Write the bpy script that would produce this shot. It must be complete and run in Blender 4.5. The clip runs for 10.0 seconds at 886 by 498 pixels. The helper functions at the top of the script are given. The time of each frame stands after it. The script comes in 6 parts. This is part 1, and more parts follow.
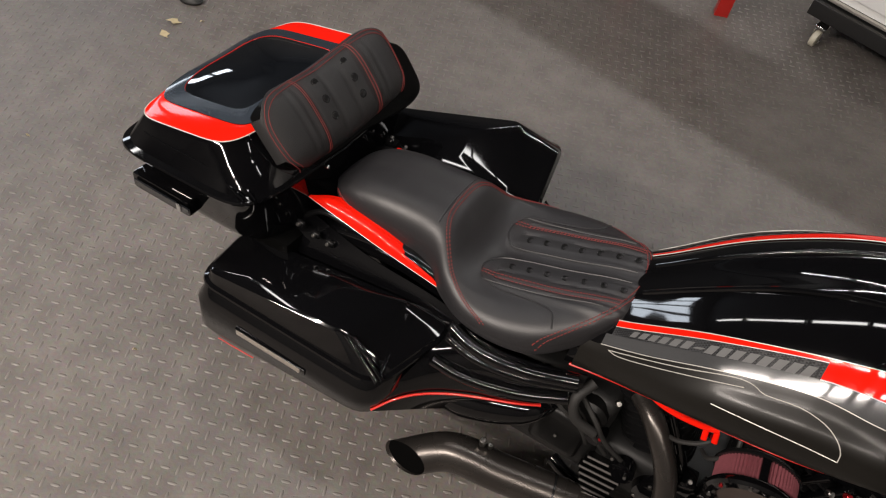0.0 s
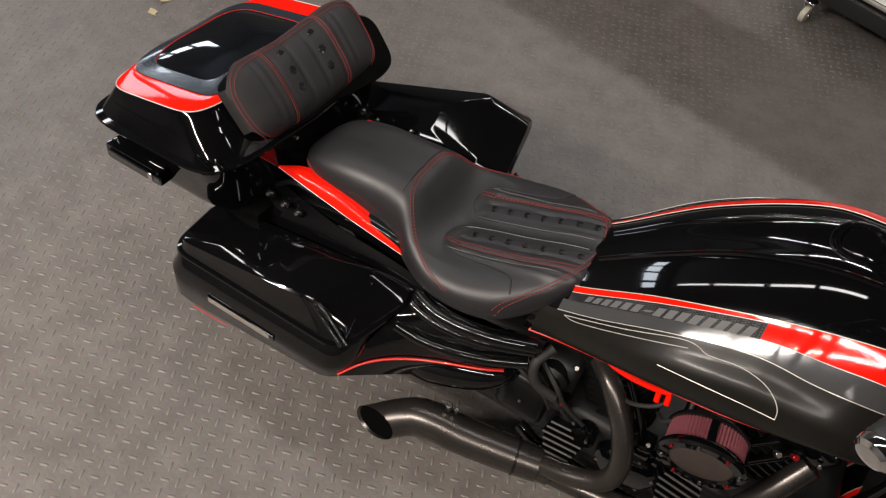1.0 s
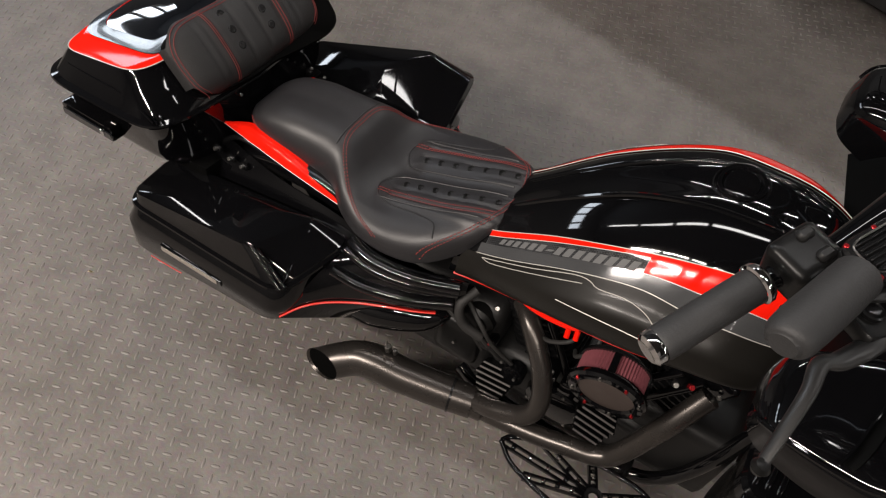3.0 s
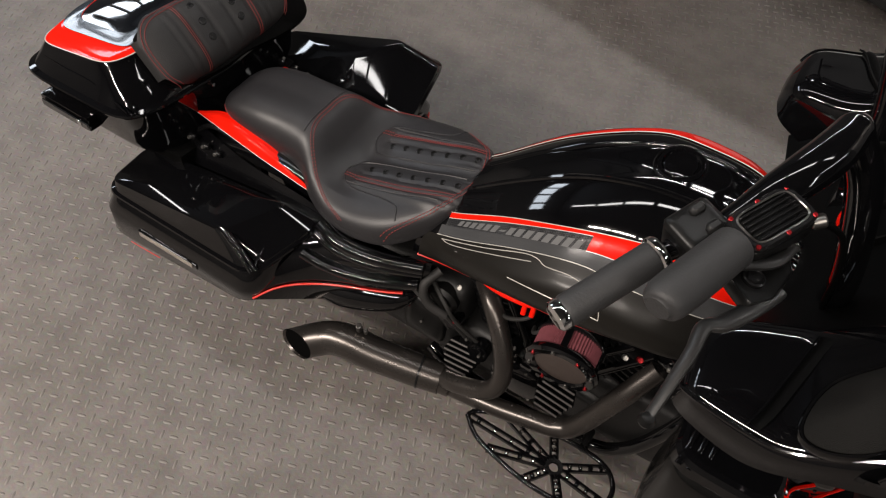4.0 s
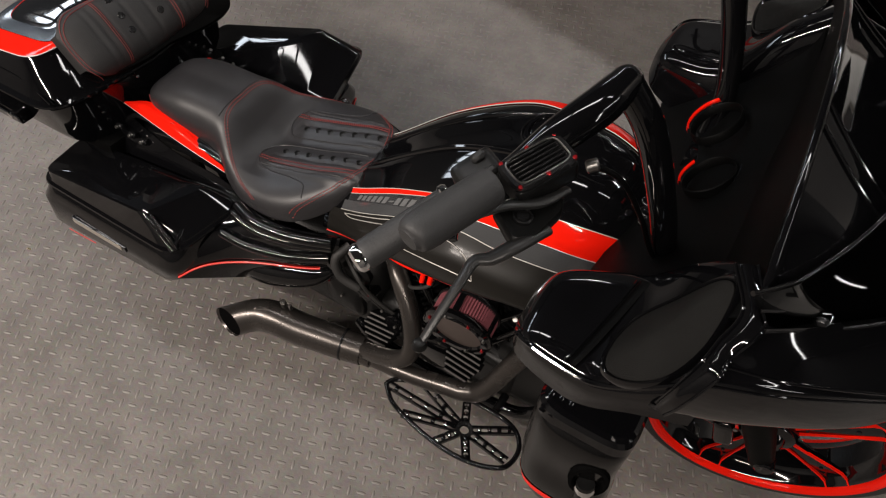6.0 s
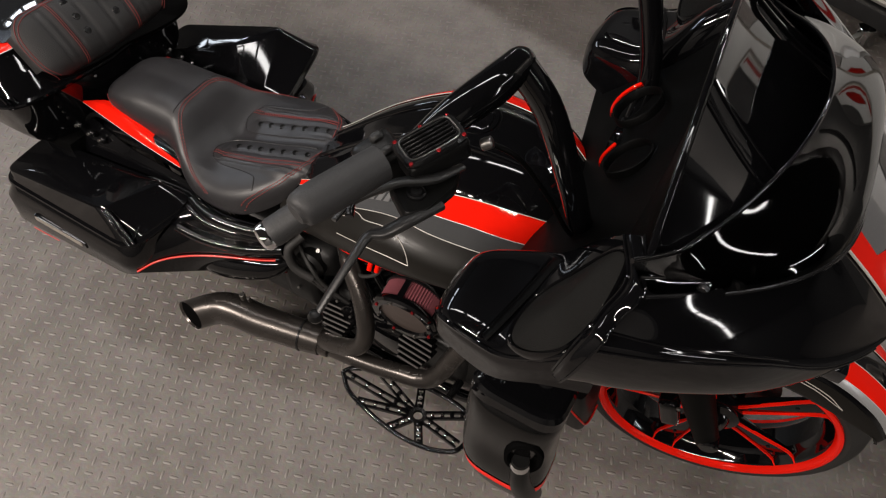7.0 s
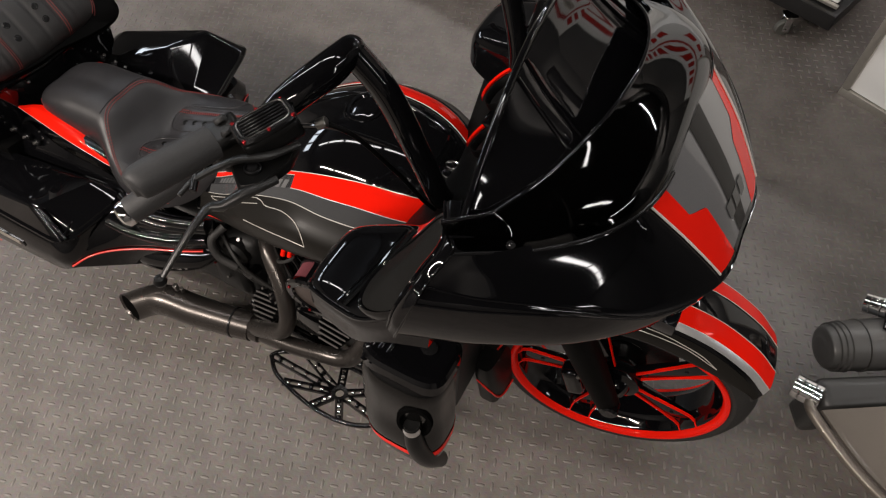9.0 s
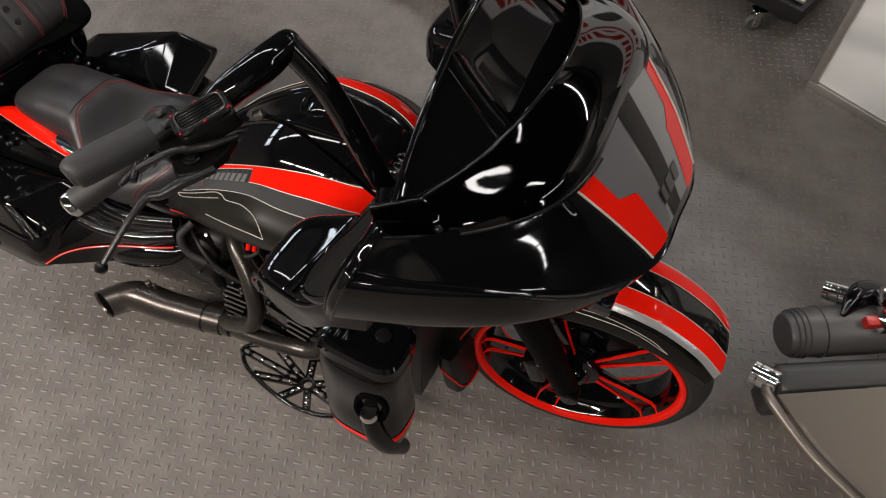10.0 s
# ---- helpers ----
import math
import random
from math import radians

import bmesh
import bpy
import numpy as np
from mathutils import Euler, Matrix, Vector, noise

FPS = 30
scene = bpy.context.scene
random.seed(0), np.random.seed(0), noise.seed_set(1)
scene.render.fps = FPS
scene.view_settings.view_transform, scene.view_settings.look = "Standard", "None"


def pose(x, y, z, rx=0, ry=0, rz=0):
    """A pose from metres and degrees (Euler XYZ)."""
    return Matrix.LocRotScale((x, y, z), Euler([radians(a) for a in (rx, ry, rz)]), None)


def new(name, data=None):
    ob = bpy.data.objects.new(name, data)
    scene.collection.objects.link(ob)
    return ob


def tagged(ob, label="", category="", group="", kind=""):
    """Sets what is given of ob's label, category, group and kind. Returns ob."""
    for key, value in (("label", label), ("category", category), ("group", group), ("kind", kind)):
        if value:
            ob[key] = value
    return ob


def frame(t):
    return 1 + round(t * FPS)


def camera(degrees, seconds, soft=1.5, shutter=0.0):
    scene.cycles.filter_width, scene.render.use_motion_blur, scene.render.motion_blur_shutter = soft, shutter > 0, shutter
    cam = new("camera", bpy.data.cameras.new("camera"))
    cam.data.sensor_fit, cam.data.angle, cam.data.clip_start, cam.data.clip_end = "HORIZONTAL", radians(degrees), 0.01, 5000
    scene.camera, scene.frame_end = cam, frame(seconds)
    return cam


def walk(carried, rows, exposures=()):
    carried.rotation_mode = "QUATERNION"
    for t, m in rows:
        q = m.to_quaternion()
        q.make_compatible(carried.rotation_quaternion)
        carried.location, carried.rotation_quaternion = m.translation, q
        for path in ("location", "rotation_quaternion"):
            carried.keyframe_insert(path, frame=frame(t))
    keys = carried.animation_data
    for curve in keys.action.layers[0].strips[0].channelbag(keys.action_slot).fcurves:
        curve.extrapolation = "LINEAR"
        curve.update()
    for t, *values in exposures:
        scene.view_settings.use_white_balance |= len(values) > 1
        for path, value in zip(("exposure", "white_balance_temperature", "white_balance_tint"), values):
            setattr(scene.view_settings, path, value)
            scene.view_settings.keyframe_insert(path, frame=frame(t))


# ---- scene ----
# camera: hand-held overhead pass along the right side of the motorcycle
cam = camera(65.97, 10.0, soft=1.2)
PATH = [
    (0.0, -0.0813, -0.7549, 1.8636, 36.339, -4.592, 28.462),
    (0.5, -0.0230, -0.7505, 1.8687, 35.694, -4.247, 28.700),
    (1.0, 0.0340, -0.7473, 1.8744, 35.032, -3.893, 28.988),
    (1.5, 0.0946, -0.7412, 1.8817, 34.328, -3.492, 29.338),
    (2.0, 0.1503, -0.7370, 1.8918, 33.662, -3.089, 29.590),
    (2.5, 0.2067, -0.7349, 1.9069, 33.127, -2.707, 29.657),
    (4.0, 0.3643, -0.7270, 1.9829, 31.548, -1.838, 29.211),
    (4.5, 0.4236, -0.7197, 1.9999, 31.177, -1.435, 29.066),
    (5.0, 0.4913, -0.7120, 2.0114, 31.278, -1.039, 28.846),
    (5.5, 0.5682, -0.6994, 2.0192, 31.388, -0.533, 28.659),
    (7.0, 0.7849, -0.6668, 2.0351, 31.715, 0.562, 27.573),
    (7.5, 0.8533, -0.6619, 2.0510, 31.762, 0.849, 27.092),
    (8.0, 0.9189, -0.6554, 2.0650, 31.826, 1.142, 26.700),
    (8.5, 0.9800, -0.6500, 2.0771, 31.869, 1.334, 26.352),
    (9.0, 1.0399, -0.6455, 2.0867, 31.945, 1.555, 26.050),
    (9.5, 1.0977, -0.6417, 2.0953, 32.018, 1.765, 25.734),
    (10.0, 1.1511, -0.6388, 2.1024, 32.084, 1.970, 25.469),
]
walk(cam, [(t, pose(*p)) for t, *p in PATH])

# ---- world and lights ----
world = bpy.data.worlds.new("shop_world")
scene.world = world
world.use_nodes = True
world.node_tree.nodes["Background"].inputs["Color"].default_value = (0.55, 0.6, 0.7, 1)
world.node_tree.nodes["Background"].inputs["Strength"].default_value = 0.02
CEIL = 4.2


def area_lamp(name, m, sx, sy, watts, color):
    data = bpy.data.lights.new(name, "AREA")
    data.shape, data.size, data.size_y, data.energy, data.color = "RECTANGLE", sx, sy, watts, color
    ob = new(name, data)
    ob.matrix_world = m
    return ob


WARM, WHITE, COOL = (1.0, 0.895, 0.81), (1.0, 0.97, 0.95), (0.82, 0.9, 1.0)
# rows of tubes: south of the bay, a long row over it, one on the skew by the north wall, two by the east wall
for k in range(4):
    area_lamp("ceiling_tube_light", pose(-3.4 + 1.75 * k, -2.9, CEIL - 0.12), 1.5, 0.07, (186, 96, 42, 52)[k], WARM)
    area_lamp("ceiling_tube_light", pose(-2.6 + 1.75 * k, 4.3 - 0.24 * (-2.6 + 1.75 * k), CEIL - 0.12, 0, 0, -13.5), 1.55, 0.04, (16, 20, 24, 24)[k], WHITE)
for k in range(4):
    area_lamp("ceiling_tube_light", pose(-4.7 + 1.62 * k, 0.6, CEIL - 0.12), 1.42, 0.14, 9, WHITE)
area_lamp("ceiling_tube_light", pose(1.9, 0.6, CEIL - 0.12), 0.9, 0.07, 3, WHITE)
area_lamp("ceiling_tube_light", pose(4.75, 0.5, CEIL - 0.12, 0, 0, 65), 1.7, 0.14, 14, WHITE)
for k in range(4):
    area_lamp("ceiling_tube_light", pose(6.3 + 2.6 * k, 0.35 - 0.18 * (6.3 + 2.6 * k), CEIL - 0.12, 0, 0, -10.2), 2.4, 0.16, 22, WHITE)
for k in range(2):
    area_lamp("ceiling_tube_light", pose(3.9, 2.0 + 2.2 * k, CEIL - 0.085, -48, 0, 90), 1.5, 0.07, 46, WARM)
# row of panes in the shutter door at the west end
for k in range(4):
    area_lamp("door_pane_daylight", pose(-6.35, 0.7 + 0.95 * k, 3.15, 0, -90, 0), 0.5, 0.75, 10, COOL)
scene.view_settings.exposure = 0.48

# ---- materials ----
def mat(name, color, rough=0.5, metal=0.0, coat=0.0, spec=0.5, noise_amt=0.0, noise_scale=30.0, bump=0.0, bump_scale=200.0, color2=None, rough_var=0.0, coat_rough=0.03):
    m = bpy.data.materials.new(name)
    m.use_nodes = True
    nt = m.node_tree
    b = nt.nodes["Principled BSDF"]
    b.inputs["Base Color"].default_value = (*color, 1)
    b.inputs["Roughness"].default_value = rough
    b.inputs["Metallic"].default_value = metal
    b.inputs["Coat Weight"].default_value = coat
    b.inputs["Coat Roughness"].default_value = coat_rough
    b.inputs["Specular IOR Level"].default_value = spec
    tc = nt.nodes.new("ShaderNodeTexCoord")
    if noise_amt > 0 or rough_var > 0:
        n1 = nt.nodes.new("ShaderNodeTexNoise")
        n1.inputs["Scale"].default_value, n1.inputs["Detail"].default_value = noise_scale, 6
        nt.links.new(tc.outputs["Object"], n1.inputs["Vector"])
        if noise_amt > 0:
            mx = nt.nodes.new("ShaderNodeMix")
            mx.data_type = "RGBA"
            c2 = color2 or tuple(c * (1 - noise_amt) for c in color)
            mx.inputs["A"].default_value, mx.inputs["B"].default_value = (*color, 1), (*c2, 1)
            nt.links.new(n1.outputs["Fac"], mx.inputs["Factor"])
            nt.links.new(mx.outputs["Result"], b.inputs["Base Color"])
        if rough_var > 0:
            mr = nt.nodes.new("ShaderNodeMapRange")
            mr.inputs["To Min"].default_value, mr.inputs["To Max"].default_value = max(0, rough - rough_var), rough + rough_var
            nt.links.new(n1.outputs["Fac"], mr.inputs["Value"])
            nt.links.new(mr.outputs["Result"], b.inputs["Roughness"])
    if bump > 0:
        n2 = nt.nodes.new("ShaderNodeTexNoise")
        n2.inputs["Scale"].default_value, n2.inputs["Detail"].default_value = bump_scale, 4
        nt.links.new(tc.outputs["Object"], n2.inputs["Vector"])
        bp = nt.nodes.new("ShaderNodeBump")
        bp.inputs["Strength"].default_value, bp.inputs["Distance"].default_value = bump, 0.002
        nt.links.new(n2.outputs["Fac"], bp.inputs["Height"])
        nt.links.new(bp.outputs["Normal"], b.inputs["Normal"])
    return m


BLACK = mat("gloss_black_paint", (0.003, 0.003, 0.0035), 0.05, coat=0.08, noise_amt=0.3, noise_scale=4, rough_var=0.02)
SATIN = mat("satin_black", (0.006, 0.006, 0.006), 0.34, spec=0.28, noise_amt=0.3, noise_scale=20, bump=0.05, bump_scale=300)
LEVERM = mat("worn_satin_lever", (0.02, 0.02, 0.02), 0.36, spec=0.5, noise_amt=0.35, noise_scale=40, bump=0.06, bump_scale=300)
LOWBLK = mat("low_gloss_black", (0.003, 0.003, 0.003), 0.16, spec=0.4, coat=0.1, noise_amt=0.3, noise_scale=6, rough_var=0.03)
LATCHM = mat("ribbed_bright_metal", (0.4, 0.36, 0.32), 0.3, metal=0.7, noise_amt=0.15, noise_scale=60)
DARKPL = mat("dark_plastic", (0.008, 0.008, 0.008), 0.5, noise_amt=0.3, noise_scale=30, bump=0.1, bump_scale=400)
RED = mat("gloss_red_paint", (0.88, 0.012, 0.004), 0.06, spec=0.16, coat=0.0, noise_amt=0.12, noise_scale=12)
REDLINE = mat("red_pinstripe", (0.7, 0.02, 0.012), 0.3, coat=0.3, noise_amt=0.1, noise_scale=40)
SILVER = mat("silver_pinstripe", (0.66, 0.63, 0.58), 0.3, metal=0.15, noise_amt=0.1, noise_scale=40)
GREYBAND = mat("metallic_grey_paint", (0.1, 0.102, 0.105), 0.09, metal=0.35, coat=0.2, noise_amt=0.3, noise_scale=400)
FENDSILVER = mat("bright_silver_paint", (0.55, 0.55, 0.55), 0.3, metal=0.55, coat=0.3, noise_amt=0.2, noise_scale=300)
CHARCOAL = mat("charcoal_metallic_paint", (0.012, 0.011, 0.0095), 0.4, spec=0.15, coat=0.12, noise_amt=0.3, noise_scale=300, coat_rough=0.15)
LEATHER = mat("black_leather", (0.0215, 0.0208, 0.0228), 0.42, noise_amt=0.35, noise_scale=25, bump=0.16, bump_scale=420, rough_var=0.08)
LEATHERP = mat("padded_leather", (0.0165, 0.016, 0.0164), 0.46, noise_amt=0.35, noise_scale=40, bump=0.5, bump_scale=520, rough_var=0.08)
THREAD = mat("red_thread", (0.23, 0.03, 0.027), 0.7, noise_amt=0.4, noise_scale=200)
CERAMIC = mat("ceramic_exhaust_coating", (0.1, 0.09, 0.083), 0.28, metal=0.8, noise_amt=0.45, noise_scale=14, rough_var=0.08, bump=0.012, bump_scale=120)
MATTEBLK = mat("matte_black_moulding", (0.002, 0.002, 0.002), 0.5, spec=0.06, noise_amt=0.3, noise_scale=40, bump=0.1, bump_scale=300)
# flat black that stands in for the shade inside hollows
HOLLOWBLK = mat("hollow_shade_black", (0.004, 0.004, 0.004), 0.9, spec=0.0, noise_amt=0.3)
CHROME = mat("chrome", (0.8, 0.8, 0.8), 0.06, metal=1.0, noise_amt=0.05, rough_var=0.03)
STEEL = mat("bolt_steel", (0.3, 0.29, 0.275), 0.34, metal=1.0, noise_amt=0.3, noise_scale=80)
BLKMET = mat("black_anodised_metal", (0.02, 0.02, 0.021), 0.25, metal=0.6, noise_amt=0.3, noise_scale=60)
FINEDGE = mat("machined_fin_edge", (0.33, 0.31, 0.3), 0.3, metal=1.0, noise_amt=0.3, noise_scale=90)
RUBBER = mat("tyre_rubber", (0.022, 0.021, 0.02), 0.65, noise_amt=0.4, noise_scale=30, bump=0.15, bump_scale=120)
GRIP = mat("grip_rubber", (0.03, 0.03, 0.031), 0.55, noise_amt=0.3, noise_scale=60, bump=0.25, bump_scale=300)
FILTER = mat("maroon_filter_cloth", (0.22, 0.055, 0.07), 0.8, noise_amt=0.4, noise_scale=60, bump=0.3, bump_scale=250)
ACFACE = mat("brown_grey_cover", (0.11, 0.085, 0.075), 0.35, metal=0.5, noise_amt=0.3, noise_scale=40)
REDBOLT = mat("red_anodised_bolt", (0.4, 0.015, 0.02), 0.25, metal=0.7, noise_amt=0.2, noise_scale=90)
MESHCLOTH = mat("speaker_cloth", (0.008, 0.0078, 0.0072), 0.6, spec=0.12, noise_amt=0.5, noise_scale=500, bump=0.6, bump_scale=700)

SMOKED = mat("smoked_gloss", (0.006, 0.007, 0.009), 0.05, coat=1.0, noise_amt=0.2, noise_scale=5, rough_var=0.01)
STEELBLUE = mat("dark_blue_grey_metallic", (0.03, 0.038, 0.05), 0.16, coat=0.5, spec=0.4, noise_amt=0.3, noise_scale=400)
NOSEGREY = mat("graphite_nose_paint", (0.17, 0.17, 0.175), 0.34, metal=0.2, coat=0.8, noise_amt=0.2, noise_scale=300)
BADGE = mat("pewter_badge", (0.14, 0.14, 0.14), 0.5, spec=0.2, noise_amt=0.2, noise_scale=50)


def chequer_material():
    m = mat("chequered_grey_paint", (0.1, 0.1, 0.105), 0.4, spec=0.1, coat=0.12)
    nt = m.node_tree
    tc, ck = nt.nodes.new("ShaderNodeTexCoord"), nt.nodes.new("ShaderNodeTexChecker")
    ck.inputs["Scale"].default_value = 260
    ck.inputs["Color1"].default_value, ck.inputs["Color2"].default_value = (0.045, 0.046, 0.048, 1), (0.012, 0.012, 0.013, 1)
    nt.links.new(tc.outputs["Object"], ck.inputs["Vector"])
    nt.links.new(ck.outputs["Color"], nt.nodes["Principled BSDF"].inputs["Base Color"])
    return m


CHEQUER = chequer_material()


def screen_material():
    m = bpy.data.materials.new("smoked_windscreen")
    m.use_nodes = True
    nt = m.node_tree
    nt.nodes.remove(nt.nodes["Principled BSDF"])
    tr, gl, mx, fr = (nt.nodes.new("ShaderNode" + k) for k in ("BsdfTransparent", "BsdfGlossy", "MixShader", "Fresnel"))
    tr.inputs["Color"].default_value = (0.05, 0.048, 0.046, 1)
    gl.inputs["Roughness"].default_value = 0.04
    fr.inputs["IOR"].default_value = 1.62
    nt.links.new(fr.outputs["Fac"], mx.inputs["Fac"])
    nt.links.new(tr.outputs["BSDF"], mx.inputs[1])
    nt.links.new(gl.outputs["BSDF"], mx.inputs[2])
    nt.links.new(mx.outputs["Shader"], nt.nodes["Material Output"].inputs["Surface"])
    return m


SCREEN = screen_material()


# ---- mesh helpers ----
def part(name, bm, material, parent, label="", smooth=True, solid=0.0, bevel=0.0, sharp=42):
    bmesh.ops.recalc_face_normals(bm, faces=bm.faces)
    me = bpy.data.meshes.new(name)
    bm.to_mesh(me)
    bm.free()
    me.materials.append(material)
    if smooth:
        me.shade_smooth()
        if not solid:
            me.set_sharp_from_angle(angle=radians(sharp))
    ob = new(name, me)
    if parent is not None:
        ob.parent = parent
    if label:
        ob["label"] = label
    if solid:
        md = ob.modifiers.new("thickness", "SOLIDIFY")
        md.thickness, md.offset = solid, -1
    if bevel:
        md = ob.modifiers.new("edge", "BEVEL")
        md.width, md.segments, md.limit_method = bevel, 2, "ANGLE"
    if smooth and solid:
        md = ob.modifiers.new("shade", "EDGE_SPLIT")
        md.split_angle = radians(42)
    return ob


def thing(name, m, label, category, group="", kind=""):
    ob = new(name)
    ob.matrix_world = m
    return tagged(ob, label, category, group, kind)


def cr(p0, p1, p2, p3, t):
    return 0.5 * ((2 * p1) + (p2 - p0) * t + (2 * p0 - 5 * p1 + 4 * p2 - p3) * t * t + (3 * p1 - p0 - 3 * p2 + p3) * t ** 3)


def spline(pts, t):
    """Catmull-Rom through the rows of pts, t from 0 to 1."""
    pts = np.asarray(pts, float)
    n = len(pts) - 1
    s = min(max(t, 0.0), 1.0) * n
    i = min(int(s), n - 1)
    a = pts[i - 1] if i > 0 else 2 * pts[0] - pts[1]
    d = pts[i + 2] if i + 2 <= n else 2 * pts[n] - pts[n - 1]
    return cr(a, pts[i], pts[i + 1], d, s - i)


def net(ctl):
    ctl = np.asarray(ctl, float)

    def f(u, v):
        return spline(np.array([spline(row, v) for row in ctl]), u)
    return f


def table(xs, *cols):
    """Smooth functions of x through the given stations."""
    def g(x, col):
        i = int(np.clip(np.searchsorted(xs, x) - 1, 0, len(xs) - 2))
        t = min(max((x - xs[i]) / (xs[i + 1] - xs[i]), 0.0), 1.0)
        m = lambda k: (col[min(k + 1, len(xs) - 1)] - col[max(k - 1, 0)]) / (xs[min(k + 1, len(xs) - 1)] - xs[max(k - 1, 0)])
        h = xs[i + 1] - xs[i]
        return (2 * t ** 3 - 3 * t * t + 1) * col[i] + (t ** 3 - 2 * t * t + t) * h * m(i) + (-2 * t ** 3 + 3 * t * t) * col[i + 1] + (t ** 3 - t * t) * h * m(i + 1)
    fs = [lambda x, c=c: g(x, c) for c in cols]
    return fs[0] if len(fs) == 1 else fs


def grid(P, close_u=False, close_v=False, cap_u=False):
    """A sheet of quads through a table of points."""
    bm = bmesh.new()
    nu, nv = len(P), len(P[0])
    V = [[bm.verts.new(p) for p in row] for row in P]
    for i in range(nu if close_u else nu - 1):
        for j in range(nv if close_v else nv - 1):
            q = [V[i][j], V[(i + 1) % nu][j], V[(i + 1) % nu][(j + 1) % nv], V[i][(j + 1) % nv]]
            q = [a for k, a in enumerate(q) if a not in q[:k]]
            if len(q) > 2:
                bm.faces.new(q)
    if cap_u:
        for row in (V[0], V[-1]):
            bm.faces.new(row)
    return bm


def patch(f, u0, u1, v0, v1, nu, nv, off=0.0, flip=False):
    """Part of a curved sheet, lifted off it by off."""
    P = []
    for i in range(nu + 1):
        row = []
        for j in range(nv + 1):
            u, v = u0 + (u1 - u0) * i / nu, v0 + (v1 - v0) * j / nv
            p = np.asarray(f(u, v), float)
            if off:
                e = 1e-3
                n = np.cross(np.asarray(f(min(u + e, 1), v)) - np.asarray(f(max(u - e, 0), v)), np.asarray(f(u, min(v + e, 1))) - np.asarray(f(u, max(v - e, 0))))
                n = n / (np.linalg.norm(n) + 1e-12)
                p = p + n * off * (-1 if flip else 1)
            row.append(Vector(p))
        P.append(row)
    return grid(P)


def on(f, u, v, off, flip=False):
    e = 1e-3
    p = np.asarray(f(u, v), float)
    n = np.cross(np.asarray(f(min(u + e, 1), v)) - np.asarray(f(max(u - e, 0), v)), np.asarray(f(u, min(v + e, 1))) - np.asarray(f(u, max(v - e, 0))))
    n = n / (np.linalg.norm(n) + 1e-12) * (-1 if flip else 1)
    return Vector(p + n * off), Vector(n)


def tube(pts, rad, n=14, res=10, smooth=True, squash=1.0):
    """A round bar through pts; rad is one radius or one for each point."""
    pts = np.asarray(pts, float)
    rads = np.full(len(pts), rad, float) if np.isscalar(rad) else np.asarray(rad, float)
    m = (len(pts) - 1) * res if smooth else len(pts) - 1
    C, R = [], []
    for i in range(m + 1):
        t = i / m
        if smooth:
            C.append(Vector(spline(pts, t)))
            R.append(float(spline(rads[:, None], t)[0]))
        else:
            C.append(Vector(pts[i]))
            R.append(rads[i])
    up = None
    P = []
    for i in range(m + 1):
        d = (C[min(i + 1, m)] - C[max(i - 1, 0)]).normalized()
        if up is None:
            up = d.orthogonal().normalized()
        up = (up - d * up.dot(d)).normalized()
        w = d.cross(up)
        P.append([C[i] + (up * math.cos(a) + w * math.sin(a) * squash) * R[i] for a in [2 * math.pi * k / n for k in range(n)]])
    return grid(P, close_v=True, cap_u=True)


def lathe(profile, n=32, m=None, a0=0.0, a1=2 * math.pi):
    """Turns (radius, height) pairs about z; m places it."""
    full = abs(a1 - a0 - 2 * math.pi) < 1e-6
    k = n if full else n + 1
    P = [[Vector((r * math.cos(a0 + (a1 - a0) * j / n), r * math.sin(a0 + (a1 - a0) * j / n), h)) for j in range(k)] for r, h in profile]
    bm = grid(P, close_v=full)
    bmesh.ops.remove_doubles(bm, verts=bm.verts, dist=1e-6)
    if m is not None:
        bm.transform(m)
    return bm


def rod(a, b, r, n=12, bev=0.0):
    a, b = Vector(a), Vector(b)
    L = (b - a).length
    m = Matrix.Translation(a) @ (b - a).to_track_quat("Z", "Y").to_matrix().to_4x4()
    bev = bev or min(r * 0.2, L * 0.2)
    return lathe([(0, 0), (r - bev, 0), (r, bev), (r, L - bev), (r - bev, L), (0, L)], n, m)


def block(c, s, bev=0.004, m=None, seg=2):
    bm = bmesh.new()
    bmesh.ops.create_cube(bm, size=1)
    bm.transform(Matrix.Translation(c) @ Matrix.Diagonal((*s, 1)))
    if bev:
        bmesh.ops.bevel(bm, geom=bm.edges[:], offset=bev, segments=seg, affect="EDGES", profile=0.7)
    if m is not None:
        bm.transform(m)
    return bm


def oval(cx, cy, a, b, p=2.0, n=48, taper=0.0):
    """A rounded-rectangle outline; taper narrows it towards +x."""
    out = []
    for k in range(n):
        t = 2 * math.pi * k / n
        c, s = math.cos(t), math.sin(t)
        x = math.copysign(abs(c) ** (2 / p), c)
        y = math.copysign(abs(s) ** (2 / p), s)
        out.append((cx + a * x, cy + b * y * (1 - taper * x)))
    return out


def stack(rings, cap=True):
    """Closes a pile of outlines (lists of points) into a solid."""
    bm = grid([[Vector(p) for p in r] for r in rings], close_v=True)
    if cap:
        bm.verts.ensure_lookup_table()
        n = len(rings[0])
        bm.faces.new([bm.verts[k] for k in range(n)])
        bm.faces.new([bm.verts[(len(rings) - 1) * n + k] for k in range(n)])
    return bm


def join(*bms):
    out = bmesh.new()
    for b in bms:
        me = bpy.data.meshes.new("tmp")
        b.to_mesh(me)
        b.free()
        out.from_mesh(me)
        bpy.data.meshes.remove(me)
    return out

